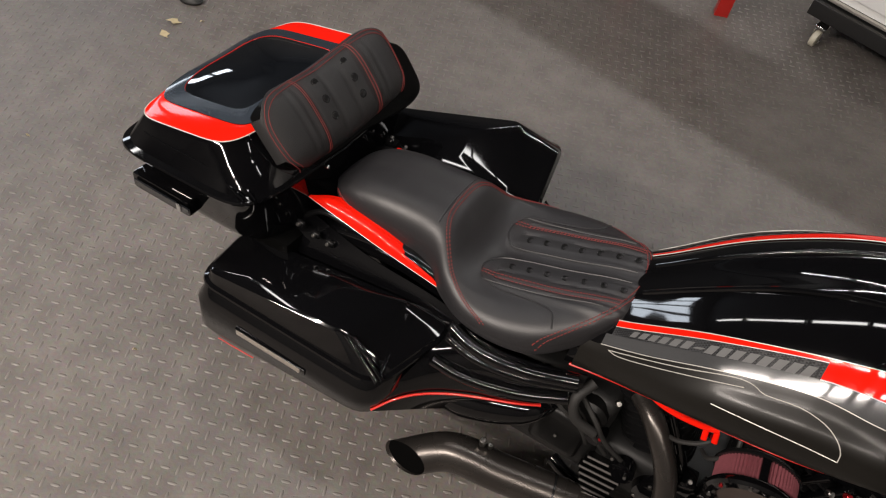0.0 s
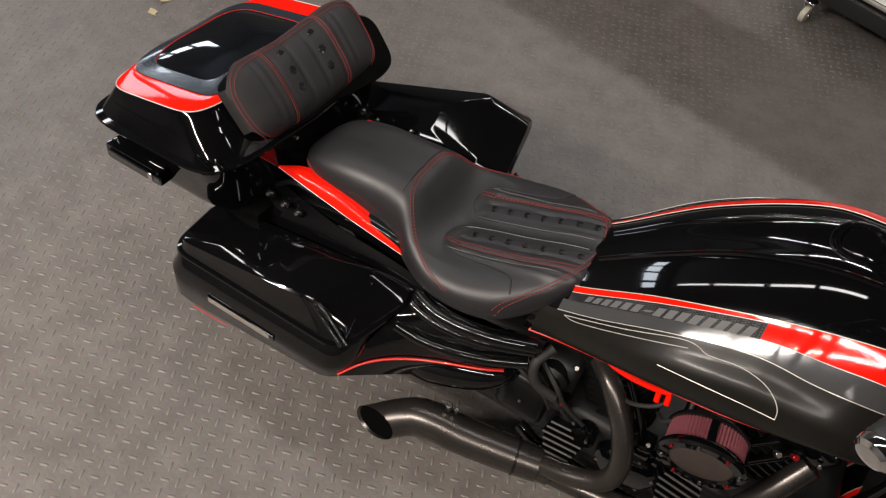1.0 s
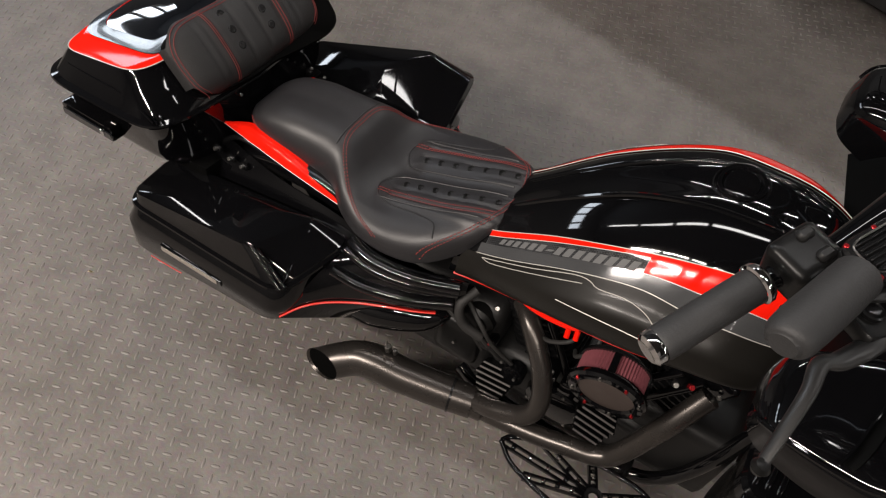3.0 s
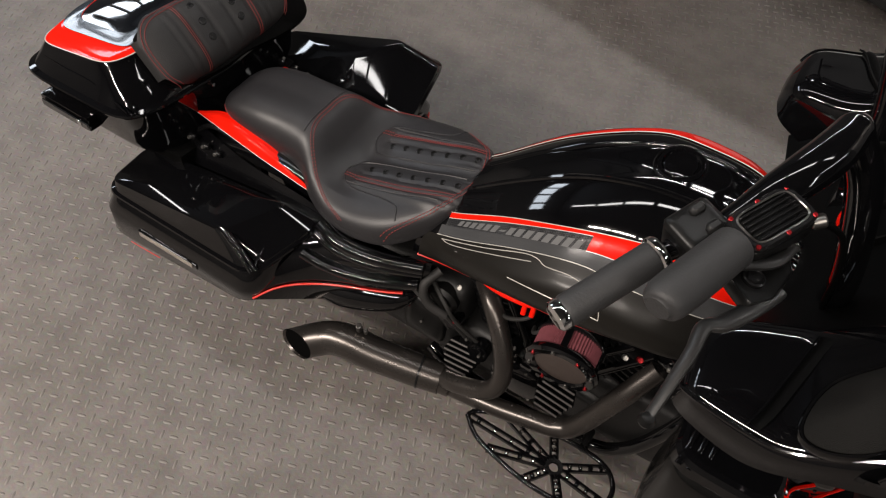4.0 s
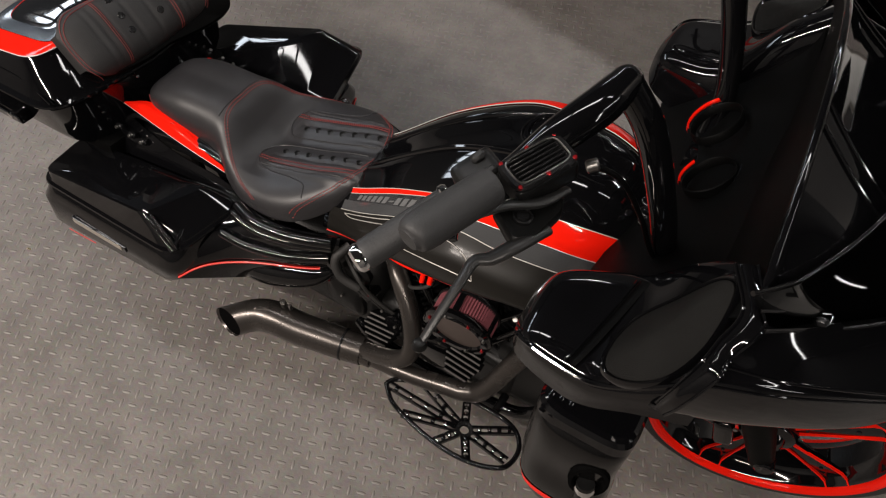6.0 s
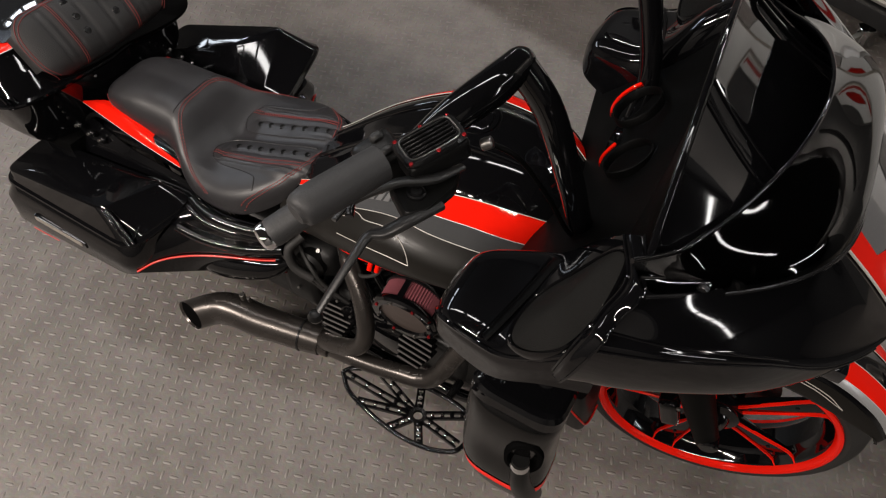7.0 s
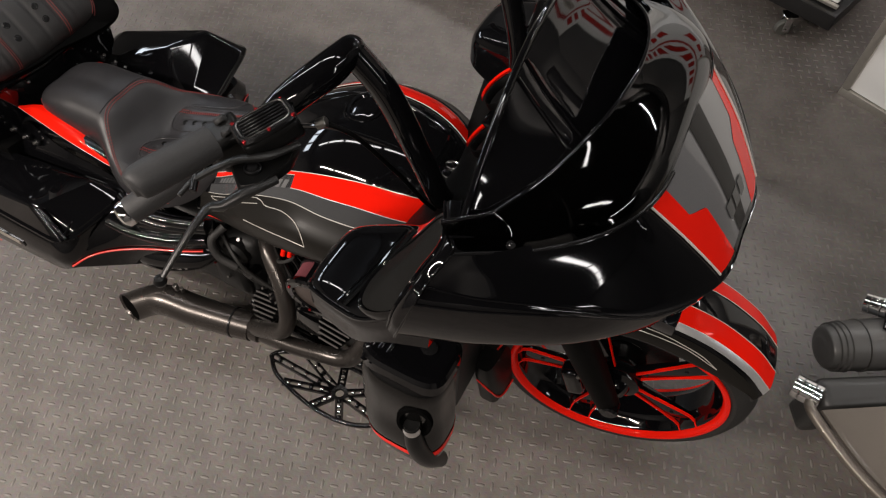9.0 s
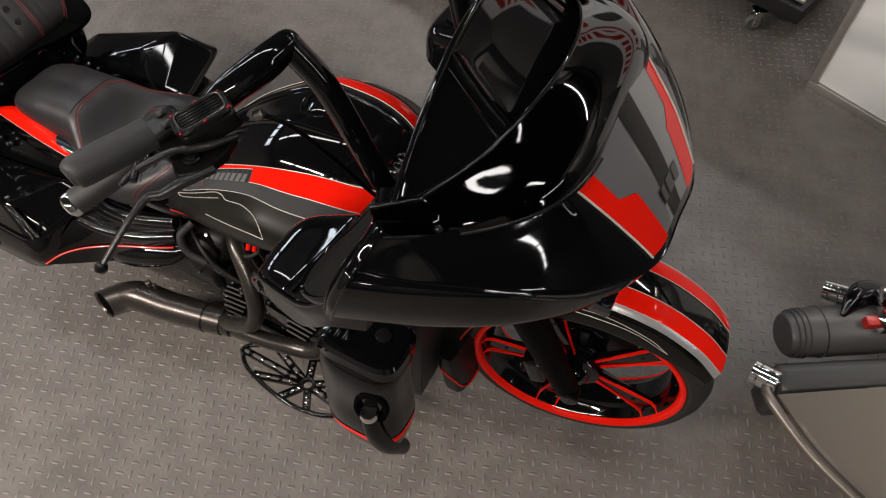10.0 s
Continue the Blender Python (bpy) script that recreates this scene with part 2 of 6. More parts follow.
# ---- the shop: floor, walls, ceiling ----
def floor_material():
    m = mat("grey_tread_vinyl", (0.17, 0.158, 0.146), 0.42)
    nt = m.node_tree
    b = nt.nodes["Principled BSDF"]
    tc = nt.nodes.new("ShaderNodeTexCoord")
    big, fine = nt.nodes.new("ShaderNodeTexNoise"), nt.nodes.new("ShaderNodeTexNoise")
    big.inputs["Scale"].default_value, big.inputs["Detail"].default_value, big.inputs["Roughness"].default_value = 1.6, 8, 0.6
    fine.inputs["Scale"].default_value, fine.inputs["Detail"].default_value = 90, 7
    nt.links.new(tc.outputs["Object"], big.inputs["Vector"])
    nt.links.new(tc.outputs["Object"], fine.inputs["Vector"])
    ramp = nt.nodes.new("ShaderNodeValToRGB")
    ramp.color_ramp.elements[0].position, ramp.color_ramp.elements[0].color = 0.3, (0.146, 0.131, 0.119, 1)
    ramp.color_ramp.elements[1].position, ramp.color_ramp.elements[1].color = 0.74, (0.212, 0.191, 0.176, 1)
    nt.links.new(big.outputs["Fac"], ramp.inputs["Fac"])
    mx = nt.nodes.new("ShaderNodeMix")
    mx.data_type, mx.blend_type = "RGBA", "MULTIPLY"
    mx.inputs["Factor"].default_value = 0.5
    nt.links.new(ramp.outputs["Color"], mx.inputs["A"])
    nt.links.new(fine.outputs["Color"], mx.inputs["B"])
    mid, mx2 = nt.nodes.new("ShaderNodeTexNoise"), nt.nodes.new("ShaderNodeMix")
    mid.inputs["Scale"].default_value, mid.inputs["Detail"].default_value = 11, 8
    mx2.data_type, mx2.blend_type = "RGBA", "OVERLAY"
    mx2.inputs["Factor"].default_value = 0.45
    nt.links.new(tc.outputs["Object"], mid.inputs["Vector"])
    nt.links.new(mx.outputs["Result"], mx2.inputs["A"])
    nt.links.new(mid.outputs["Fac"], mx2.inputs["B"])
    nt.links.new(mx2.outputs["Result"], b.inputs["Base Color"])
    mr = nt.nodes.new("ShaderNodeMapRange")
    mr.inputs["To Min"].default_value, mr.inputs["To Max"].default_value = 0.3, 0.55
    nt.links.new(big.outputs["Fac"], mr.inputs["Value"])
    nt.links.new(mr.outputs["Result"], b.inputs["Roughness"])
    bp = nt.nodes.new("ShaderNodeBump")
    bp.inputs["Strength"].default_value, bp.inputs["Distance"].default_value = 0.25, 0.002
    nt.links.new(fine.outputs["Fac"], bp.inputs["Height"])
    nt.links.new(bp.outputs["Normal"], b.inputs["Normal"])
    return m


FLOORM = floor_material()
# bars kept paler: worn tops, and their highlights put into the colour
TREADM = mat("worn_highlit_tread_vinyl", (0.195, 0.177, 0.162), 0.4, noise_amt=0.5, noise_scale=7, rough_var=0.1)
DARKWALL = mat("dark_grey_wall", (0.085, 0.083, 0.082), 0.7, noise_amt=0.25, noise_scale=3, bump=0.1, bump_scale=60)
CEILM = mat("dark_ceiling", (0.07, 0.07, 0.072), 0.8, noise_amt=0.3, noise_scale=4)
X0, X1, Y0, Y1 = -6.5, 4.6, -5.0, 5.5
AISLE = 16.0  # the aisle under the long lamp row goes on eastward
floor = tagged(part("floor", block(((X0 + AISLE) / 2, (Y0 + Y1) / 2, -0.05), (AISLE - X0, Y1 - Y0, 0.1), 0), FLOORM, None, smooth=False),
               "grey-brown rubber garage floor with raised tread bars", "floor", kind="structure")
tagged(part("ceiling", block(((X0 + AISLE) / 2, (Y0 + Y1) / 2, CEIL + 0.1), (AISLE - X0 + 0.4, Y1 - Y0 + 0.4, 0.2), 0), CEILM, None, smooth=False), "dark shop ceiling", "ceiling", kind="structure")
for nm, c, s, m_ in (("wall_north", ((X0 + X1) / 2, Y1 + 0.1, CEIL / 2), (X1 - X0, 0.2, CEIL), DARKWALL), ("wall_south", ((X0 + AISLE) / 2, Y0 - 0.1, CEIL / 2), (AISLE - X0, 0.2, CEIL), DARKWALL),
                     ("wall_west", (X0 - 0.1, (Y0 + Y1) / 2, CEIL / 2), (0.2, Y1 - Y0, CEIL), DARKWALL), ("wall_east", (X1 + 0.1, (1.6 + Y1) / 2, CEIL / 2), (0.2, Y1 - 1.6, CEIL), DARKWALL),
                     ("wall_aisle_north", ((X1 + AISLE) / 2 + 0.1, 1.7, CEIL / 2), (AISLE - X1 - 0.2, 0.2, CEIL), DARKWALL), ("wall_aisle_end", (AISLE + 0.1, -1.6, CEIL / 2), (0.2, 6.8, CEIL), DARKWALL),
                     # added out of view so the near-side paint reflects something dark
                     ("wall_partition", (3.3, -3.4, CEIL / 2), (0.2, 3.2, CEIL), DARKWALL)):
    tagged(part(nm, block(c, s, 0), m_, None, smooth=False), "plain grey shop wall", "wall", kind="structure")


# unseen beam, added below the north lamps to cast a shadow band on the floor
beam = tagged(part("roof_beam", block((0, 0, 0), (9.0, 0.15, 0.16), 0.004), CEILM, None), "unseen beam added to cast the dark band on the floor", "beam", kind="structure")
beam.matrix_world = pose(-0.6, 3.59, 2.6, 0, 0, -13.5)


def tread_bars():
    """Raised bars of the floor, in two directions by turns, over the stretch round the motorcycle."""
    pitch, ang, ox, oy = 0.0357, radians(16.7), 0.02, -0.19
    c, s = math.cos(ang), math.sin(ang)
    prof = [(-1, 0.25), (-0.6, 1), (0.6, 1), (1, 0.25)]
    verts, faces = [], []
    L, W, Hh = 0.0135, 0.0042, 0.003
    for i in range(-140, 160):
        for j in range(-80, 120):
            x, y = ox + pitch * (i * c - j * s), oy + pitch * (i * s + j * c)
            if not (-3.0 < x < 3.4 and -1.05 < y < 3.3):
                continue
            k = len(verts)
            d = (c, s) if (i + j) % 2 == 0 else (-s, c)
            e = (-d[1], d[0])
            for a, w in prof:
                for q, z in ((-1, 0.0002), (0, Hh), (1, 0.0002)):
                    h = z if abs(a) < 1 or q else 0.0004
                    verts.append((x + d[0] * a * L + e[0] * q * w * W, y + d[1] * a * L + e[1] * q * w * W, h))
            for a in range(3):
                for q in range(2):
                    n = k + a * 3 + q
                    faces.append((n, n + 3, n + 4, n + 1))
    me = bpy.data.meshes.new("tread_bars")
    me.from_pydata(verts, [], faces)
    me.materials.append(TREADM)
    me.shade_smooth()
    ob = new("tread_bars", me)
    ob.parent = floor
    return tagged(ob, "raised rubber tread bars", kind="stuff")


tread_bars()


# ---- lamp housings on the ceiling and panes in the west wall ----
HOUSING = mat("white_lamp_housing", (0.7, 0.7, 0.68), 0.5, noise_amt=0.1, noise_scale=10)


def ceiling_light(m, length, width):
    """A strip lamp's housing, just above its light."""
    ob = thing("ceiling_light", m, "white strip lamp under the dark ceiling", "lamp", "ceiling strip lamps")
    part("housing", block((0, 0, 0.035), (length + 0.06, width + 0.05, 0.05), 0.006), HOUSING, ob, "white metal housing")
    for sx in (-1, 1):
        part("end_cap", block((sx * (length / 2 + 0.02), 0, 0.004), (0.03, width + 0.03, 0.03), 0.004), HOUSING, ob)
        part("hanger", rod((sx * length * 0.35, 0, 0.06), (sx * length * 0.35, 0, 0.118), 0.006, 8), STEEL, ob)
    return ob


for lamp in [o for o in bpy.data.objects if o.type == "LIGHT"]:
    if lamp.name.startswith("ceiling_tube_light"):
        ceiling_light(lamp.matrix_world.copy(), lamp.data.size, lamp.data.size_y)
for k in range(4):
    win = thing("window_%d" % (k + 1), pose(X0 + 0.02, 0.7 + 0.95 * k, 3.15), "bright shutter door pane in a grey frame", "window", kind="structure")
    for nm, c, sz in (("window_frame", (0, 0, 0.29), (0.08, 0.86, 0.05)), ("window_frame", (0, 0, -0.29), (0.08, 0.86, 0.05)), ("window_frame", (0, 0.405, 0), (0.08, 0.05, 0.53)), ("window_frame", (0, -0.405, 0), (0.08, 0.05, 0.53))):
        part(nm, block(c, sz, 0.004), HOUSING, win)

# ---- the motorcycle, leaning on its side stand; +x is its front, -y its right side ----
bike = thing("motorcycle", pose(0, 0.098, 0, -7.33, 0, -2.38), "black touring motorcycle with red stripes leaning on its stand", "motorcycle")
SIDES = (-1, 1)


def bpart(name, bm, material, parent, label="", rise=1.0, turned=False, skew=0.0, **kw):
    """A part of the motorcycle; its far half sits a little higher, as the machine is twisted on its stand."""
    if skew:
        for v in bm.verts:
            v.co.x -= skew * max(0.0, v.co.y)
    if rise:
        for v in bm.verts:
            x, y = v.co.x, v.co.y
            k = 0.25 if x < 0.5 else (0.08 if x > 0.85 else 0.25 - 0.17 * (x - 0.5) / 0.35)
            if x < -0.3:
                v.co.x += rise * (0.12 if turned else 0.055) * max(0.0, y + 0.28) * min(1.0, (-0.3 - x) / 0.1)
            v.co.z += rise * k * 0.5 * (y + math.sqrt(y * y + 0.0009) - 0.03 * math.exp(-abs(y) * 20))
    return part(name, bm, material, parent, label, **kw)


# ---- fuel tank ----
TX = [-0.08, 0.0, 0.15, 0.32, 0.45, 0.56, 0.65]
TZ = [[0.66, 0.725, 0.855, 0.96, 0.985, 0.975, 0.93], [0.657, 0.72, 0.85, 0.955, 0.98, 0.97, 0.925], [0.65, 0.70, 0.825, 0.925, 0.95, 0.94, 0.90],
      [0.635, 0.68, 0.795, 0.885, 0.91, 0.90, 0.86], [0.61, 0.65, 0.75, 0.83, 0.845, 0.84, 0.82], [0.585, 0.615, 0.705, 0.785, 0.80, 0.80, 0.79],
      [0.54, 0.565, 0.64, 0.70, 0.745, 0.755, 0.76], [0.53, 0.555, 0.63, 0.69, 0.735, 0.745, 0.75]]
TY = [[0] * 7, [0.05, 0.055, 0.06, 0.06, 0.06, 0.055, 0.04], [0.08, 0.092, 0.115, 0.125, 0.12, 0.105, 0.07], [0.10, 0.115, 0.15, 0.165, 0.16, 0.145, 0.10],
      [0.125, 0.145, 0.195, 0.215, 0.215, 0.19, 0.13], [0.14, 0.165, 0.225, 0.25, 0.25, 0.22, 0.15], [0.15, 0.155, 0.195, 0.225, 0.23, 0.21, 0.14], [0.05] * 7]


def tank_side(s):
    return net([[(TX[i], s * TY[k][i], TZ[k][i]) for k in range(8)] for i in range(7)])


tank_r, tank_l = tank_side(-1), tank_side(1)
P = [[Vector(tank_r(i / 48, 1 - 2 * j / 64) if j < 32 else tank_l(i / 48, 2 * j / 64 - 1)) for j in range(65)] for i in range(49)]
tank = bpart("fuel_tank", grid(P, cap_u=True), BLACK, bike, "gloss black fuel tank")


def line(f, uv, r, off, fl, res=3, n=6):
    pts = [on(f, u / 100, v / 7, off, fl)[0] for u, v in uv]
    return tube(pts, r, n, res)


def band(f, u0, u1, lo, hi, nu, nv, fl, off=0.0016):
    """A painted band on the tank's skin between two curves."""
    return patch(lambda u, v: f(u, (lo(u) + (hi(u) - lo(u)) * v) / 7), u0, u1, 0, 1, nu, nv, off, fl)


r_top = table([0.1, 0.18, 0.31, 0.43, 0.54, 0.7, 0.87, 1.0], [2.45, 2.5, 2.6, 2.7, 2.7, 2.55, 2.35, 2.2])
r_low = table([0.1, 0.3, 0.48, 0.6, 0.73, 1.0], [2.98, 2.9, 2.86, 2.86, 2.84, 2.8])
q_low = table([0.1, 0.3, 0.48, 0.6, 0.73, 1.0], [3.46, 3.38, 3.32, 3.36, 3.33, 3.25])
g_low = table([0.1, 0.22, 0.35, 0.48, 0.6, 1.0], [4.1, 3.95, 3.72, 3.7, 3.82, 3.8])
for s, f in ((-1, tank_r), (1, tank_l)):
    fl = s < 0
    sh_ = 0.0 if s < 0 else -0.85
    top, low, qlo, glo = (r_top, r_low, q_low, g_low) if s < 0 else (table([0.0, 0.5, 0.62, 1.0], [1.6, 1.62, 1.42, 1.35]), lambda u: 2.2, lambda u: 2.55, lambda u: 2.85)
    uf = 0.485
    bpart("red_stripe", band(f, 0.14, 0.985, top, low, 50, 4, fl), RED, tank, "gloss red stripe")
    bpart("red_stripe", band(f, uf, 0.985, low, qlo, 30, 6, fl), RED, tank, "gloss red flank")
    bpart("grey_band", band(f, 0.14, uf, low, qlo, 30, 6, fl), CHEQUER, tank, "chequered metallic grey band")
    bpart("grey_band", band(f, 0.12, 0.985, qlo, glo, 44, 4, fl), GREYBAND, tank, "metallic grey band")
    bpart("side_panel", band(f, 0.04, 0.97, glo, lambda u: 5.9, 44, 14, fl, 0.003), CHARCOAL, tank, "charcoal side panel")
    bpart("pinstripe", line(f, [(3 + 94 * k / 20, 5.93) for k in range(21)], 0.0033, 0.003, fl), REDLINE, tank)
    for u0, u1, c, w in ((0.135, 0.985, top, 0.0009), (uf, 0.985, qlo, 0.0009), (0.12, 0.97, glo, 0.0009), (0.14, uf, low, 0.0008))[:4 if s < 0 else 1]:
        bpart("pinstripe", line(f, [(100 * (u0 + (u1 - u0) * k / 20), c(u0 + (u1 - u0) * k / 20)) for k in range(21)], w, 0.0025, fl), SILVER, tank)
    # outlined wedge and pocket on the side panel
    bpart("pinstripe", line(f, [(58, 5.15), (57.3, 4.85), (55.5, 4.55), (52.5, 4.28), (48, 4.08), (43, 4.02), (41, 3.85), (38, 3.78), (30, 3.95), (22, 4.12), (15.5, 4.25)], 0.0009, 0.004, fl), SILVER, tank)
    bpart("pinstripe", line(f, [(15.5, 4.25), (19, 4.38), (26, 4.25), (34, 4.08), (40, 3.98)], 0.0008, 0.004, fl), SILVER, tank)
    bpart("pinstripe", line(f, [(58, 5.15), (52, 5.12), (45, 5.0), (37, 4.75)], 0.0009, 0.004, fl), SILVER, tank)
    bpart("tank_pocket", band(f, 0.37, 0.565, lambda u: 4.15 + max(0, (u - 0.5) * 7), lambda u: 4.72 + (u - 0.37) * 2, 14, 8, fl, 0.0042), CHARCOAL, tank, "charcoal pocket panel")
    # raised badge, kept to plain slanted bars
    for k in range(15):
        u0 = 0.19 + 0.0192 * k
        h0, h1 = (3.2 + sh_, 3.27 + sh_) if k == 6 else (3.06 + sh_, 3.34 + sh_)
        bpart("badge_bar", patch(lambda u, v: f(u0 + 0.0135 * u - 0.006 * (v - 0.5), (h0 + (h1 - h0) * v) / 7), 0, 1, 0, 1, 2, 3, 0.0028, fl), BADGE, tank)
capm = pose(0.385, 0.018, 0.974, 0, -8, 0)
cap = bpart("fuel_cap", lathe([(0, 0.006), (0.03, 0.006), (0.033, 0.003), (0.036, 0.007), (0.043, 0.006), (0.046, 0)], 40, capm), BLACK, tank, "flush gloss black cap")
bpart("cap_ring", lathe([(0.047, 0.001), (0.049, 0.0035), (0.051, 0.001)], 40, capm), BLKMET, cap)
for s in SIDES:
    bpart("console_ridge", tube([(0.0, s * 0.04, 0.722), (0.1, s * 0.045, 0.812), (0.22, s * 0.05, 0.905), (0.34, s * 0.058, 0.962), (0.45, s * 0.06, 0.98), (0.54, s * 0.05, 0.972)], 0.006, 8, 6), BLACK, tank)

# ---- seat ----
SX = [-0.775, -0.745, -0.70, -0.62, -0.54, -0.485, -0.44, -0.39, -0.33, -0.27, -0.20, -0.14, -0.08, -0.02, 0.02]
sw, sz, sb = table(SX, [0.035, 0.075, 0.1, 0.114, 0.117, 0.121, 0.134, 0.165, 0.192, 0.204, 0.206, 0.194, 0.158, 0.108, 0.06],
                   [0.6, 0.632, 0.66, 0.682, 0.69, 0.692, 0.684, 0.636, 0.614, 0.617, 0.638, 0.661, 0.688, 0.708, 0.712],
                   [0.585, 0.585, 0.582, 0.575, 0.568, 0.562, 0.555, 0.545, 0.54, 0.54, 0.548, 0.562, 0.592, 0.645, 0.68])


def seat_z(x, y):
    w, zt, zb = sw(x), sz(x), sb(x)
    q = min(abs(y) / w, 0.999)
    a = math.asin(q ** 1.35)
    z = zb + (zt - zb) * max(math.cos(a), 0) ** 0.62
    z -= 0.02 * math.exp(-((x + 0.335) / 0.06) ** 2) * max(0.0, 1 - (y / 0.15) ** 2)
    # rider's pocket: two rounded pads with quilted channels
    ay = abs(y)
    if -0.345 < x < -0.005 and ay < 0.14:
        ex = min(1, (x + 0.345) / 0.02, (-0.005 - x) / 0.02)
        r = math.hypot(max(0.0, -0.29 - x), ay - 0.066) if x < -0.29 else abs(ay - 0.066)
        z += ex * 0.007 / (1 + math.exp((r - 0.05) / 0.0035))
        for c, d, w in ((0.028, 0.003, 0.004), (0.062, 0.0045, 0.004), (0.09, 0.004, 0.004), (0.104, 0.003, 0.003)):
            z -= ex * d * math.exp(-((ay - c) / w) ** 2) * (1 if x > -0.3 else 0)
    return z


def seat_pt(u, v):
    x = SX[0] + (SX[-1] - SX[0]) * u
    a = (v * 2 - 1) * math.pi / 2
    y = sw(x) * math.copysign(abs(math.sin(a)) ** 0.8, a)
    if abs(v - 0.5) > 0.499:
        return (x, y, sb(x))
    return (x, y, seat_z(x, y))


P = [[Vector(seat_pt(i / 150, j / 120)) for j in range(121)] for i in range(151)]
seat = bpart("seat", grid(P, cap_u=True), LEATHER, bike, "black leather two-up seat with red stitching", rise=0.78)


def seat_line(pts, r, material, name, lift=0.0006):
    pts = [spline(pts, k / 40) for k in range(41)]
    q = [(x, y, seat_z(x, y) + lift) for x, y in pts]
    bpart(name, tube(q, r, 6, 1), material, seat, rise=0.78)


def row(n, pts, r, material, name, lift=0.001):
    """A run of short stitches along the seat."""
    pts = [spline(pts, k / (2 * n)) for k in range(2 * n + 1)]
    bms = []
    for k in range(0, 2 * n, 2):
        q = [(x, y, seat_z(x, y) + lift) for x, y in (pts[k], pts[k] * 0.35 + pts[k + 1] * 0.65, pts[k + 1] * 0.75 + pts[k + 2] * 0.25)]
        bms.append(tube(q, r, 5, 1))
    bpart(name, join(*bms), material, seat, rise=0.78)


for d in (0.0, 0.0085):
    row(90, [(-0.27 + d, -0.2), (-0.34 + d, -0.172), (-0.405 + d, -0.128), (-0.452 + d, -0.072), (-0.462 + d, 0.0), (-0.452 + d, 0.072), (-0.405 + d, 0.128), (-0.34 + d, 0.172), (-0.27 + d, 0.2)], 0.0013, THREAD, "stitching")
    row(80, [(-0.15 + d, -0.196), (-0.1 + d, -0.155), (-0.045 + d, -0.1), (-0.02 + d, -0.05), (-0.012 + d, 0), (-0.02 + d, 0.05), (-0.045 + d, 0.1), (-0.1 + d, 0.155), (-0.15 + d, 0.196)], 0.0013, THREAD, "stitching")
    for s in SIDES:
        row(44, [(-0.335, s * (0.08 + d)), (-0.2, s * (0.082 + d)), (-0.1, s * (0.08 + d)), (-0.03, s * (0.074 + d))], 0.0013, THREAD, "stitching", 0.0014)
seat_line([(-0.466, -0.085), (-0.47, 0.0), (-0.466, 0.085)], 0.0022, LEATHER, "welt", 0.0)
for s in SIDES:
    seat_line([(-0.03, s * 0.016), (-0.16, s * 0.016), (-0.29, s * 0.018), (-0.325, s * 0.034), (-0.342, s * 0.066), (-0.325, s * 0.1), (-0.29, s * 0.117), (-0.2, s * 0.124), (-0.15, s * 0.135), (-0.13, s * 0.168)], 0.0019, LEATHER, "welt", 0.0006)
    seat_line([(-0.32, s * 0.108), (-0.2, s * 0.105), (-0.06, s * 0.098)], 0.0014, LEATHER, "welt", 0.0008)
    for d in (0.0, 0.0075):
        pts = [(x, s * (sw(x) * 0.985 + 0.001), sb(x) + 0.014 + d) for x in np.linspace(-0.745, -0.45, 24)]
        bpart("stitching", tube(pts, 0.0012, 6, 1), THREAD, seat, rise=0.78)
    for k in range(7):
        x, y = -0.276 + 0.0398 * k, s * 0.046
        bpart("button", lathe([(0.0085, -0.001), (0.008, 0.0022), (0.0055, 0.0026), (0.0045, 0.0004), (0, 0.0006)], 14, pose(x, y, seat_z(x, y) - 0.0004)), SATIN, seat, rise=0.78)

# ---- rear wheel, fender, frame rails ----
rear_wheel = bpart("rear_wheel", lathe([(0.2, -0.07), (0.255, -0.085), (0.295, -0.075), (0.312, -0.04), (0.316, 0), (0.312, 0.04), (0.295, 0.075), (0.255, 0.085), (0.2, 0.07)], 56,
                                      pose(-0.53, 0, 0.316, 90, 0, 0)), RUBBER, bike, "black rear tyre", rise=0)
bpart("rim", lathe([(0.05, -0.06), (0.19, -0.02), (0.215, -0.06), (0.215, 0.06), (0.19, 0.02), (0.05, 0.06)], 40, pose(-0.53, 0, 0.316, 90, 0, 0)), BLACK, rear_wheel, rise=0)
fend = net([[(-0.53 + (0.33 if k in (0, 6) else 0.35) * math.cos(a), y, 0.316 + (0.22 if k in (0, 6) else 0.27) * math.sin(a)) for k, y in enumerate((-0.15, -0.14, -0.08, 0, 0.08, 0.14, 0.15))]
            for a in [radians(d) for d in (10, 35, 60, 90, 120, 145, 170, 195)]])
rear_fender = bpart("rear_fender", patch(fend, 0, 1, 0, 1, 40, 24), BLACK, bike, "gloss black rear fender", solid=0.004)
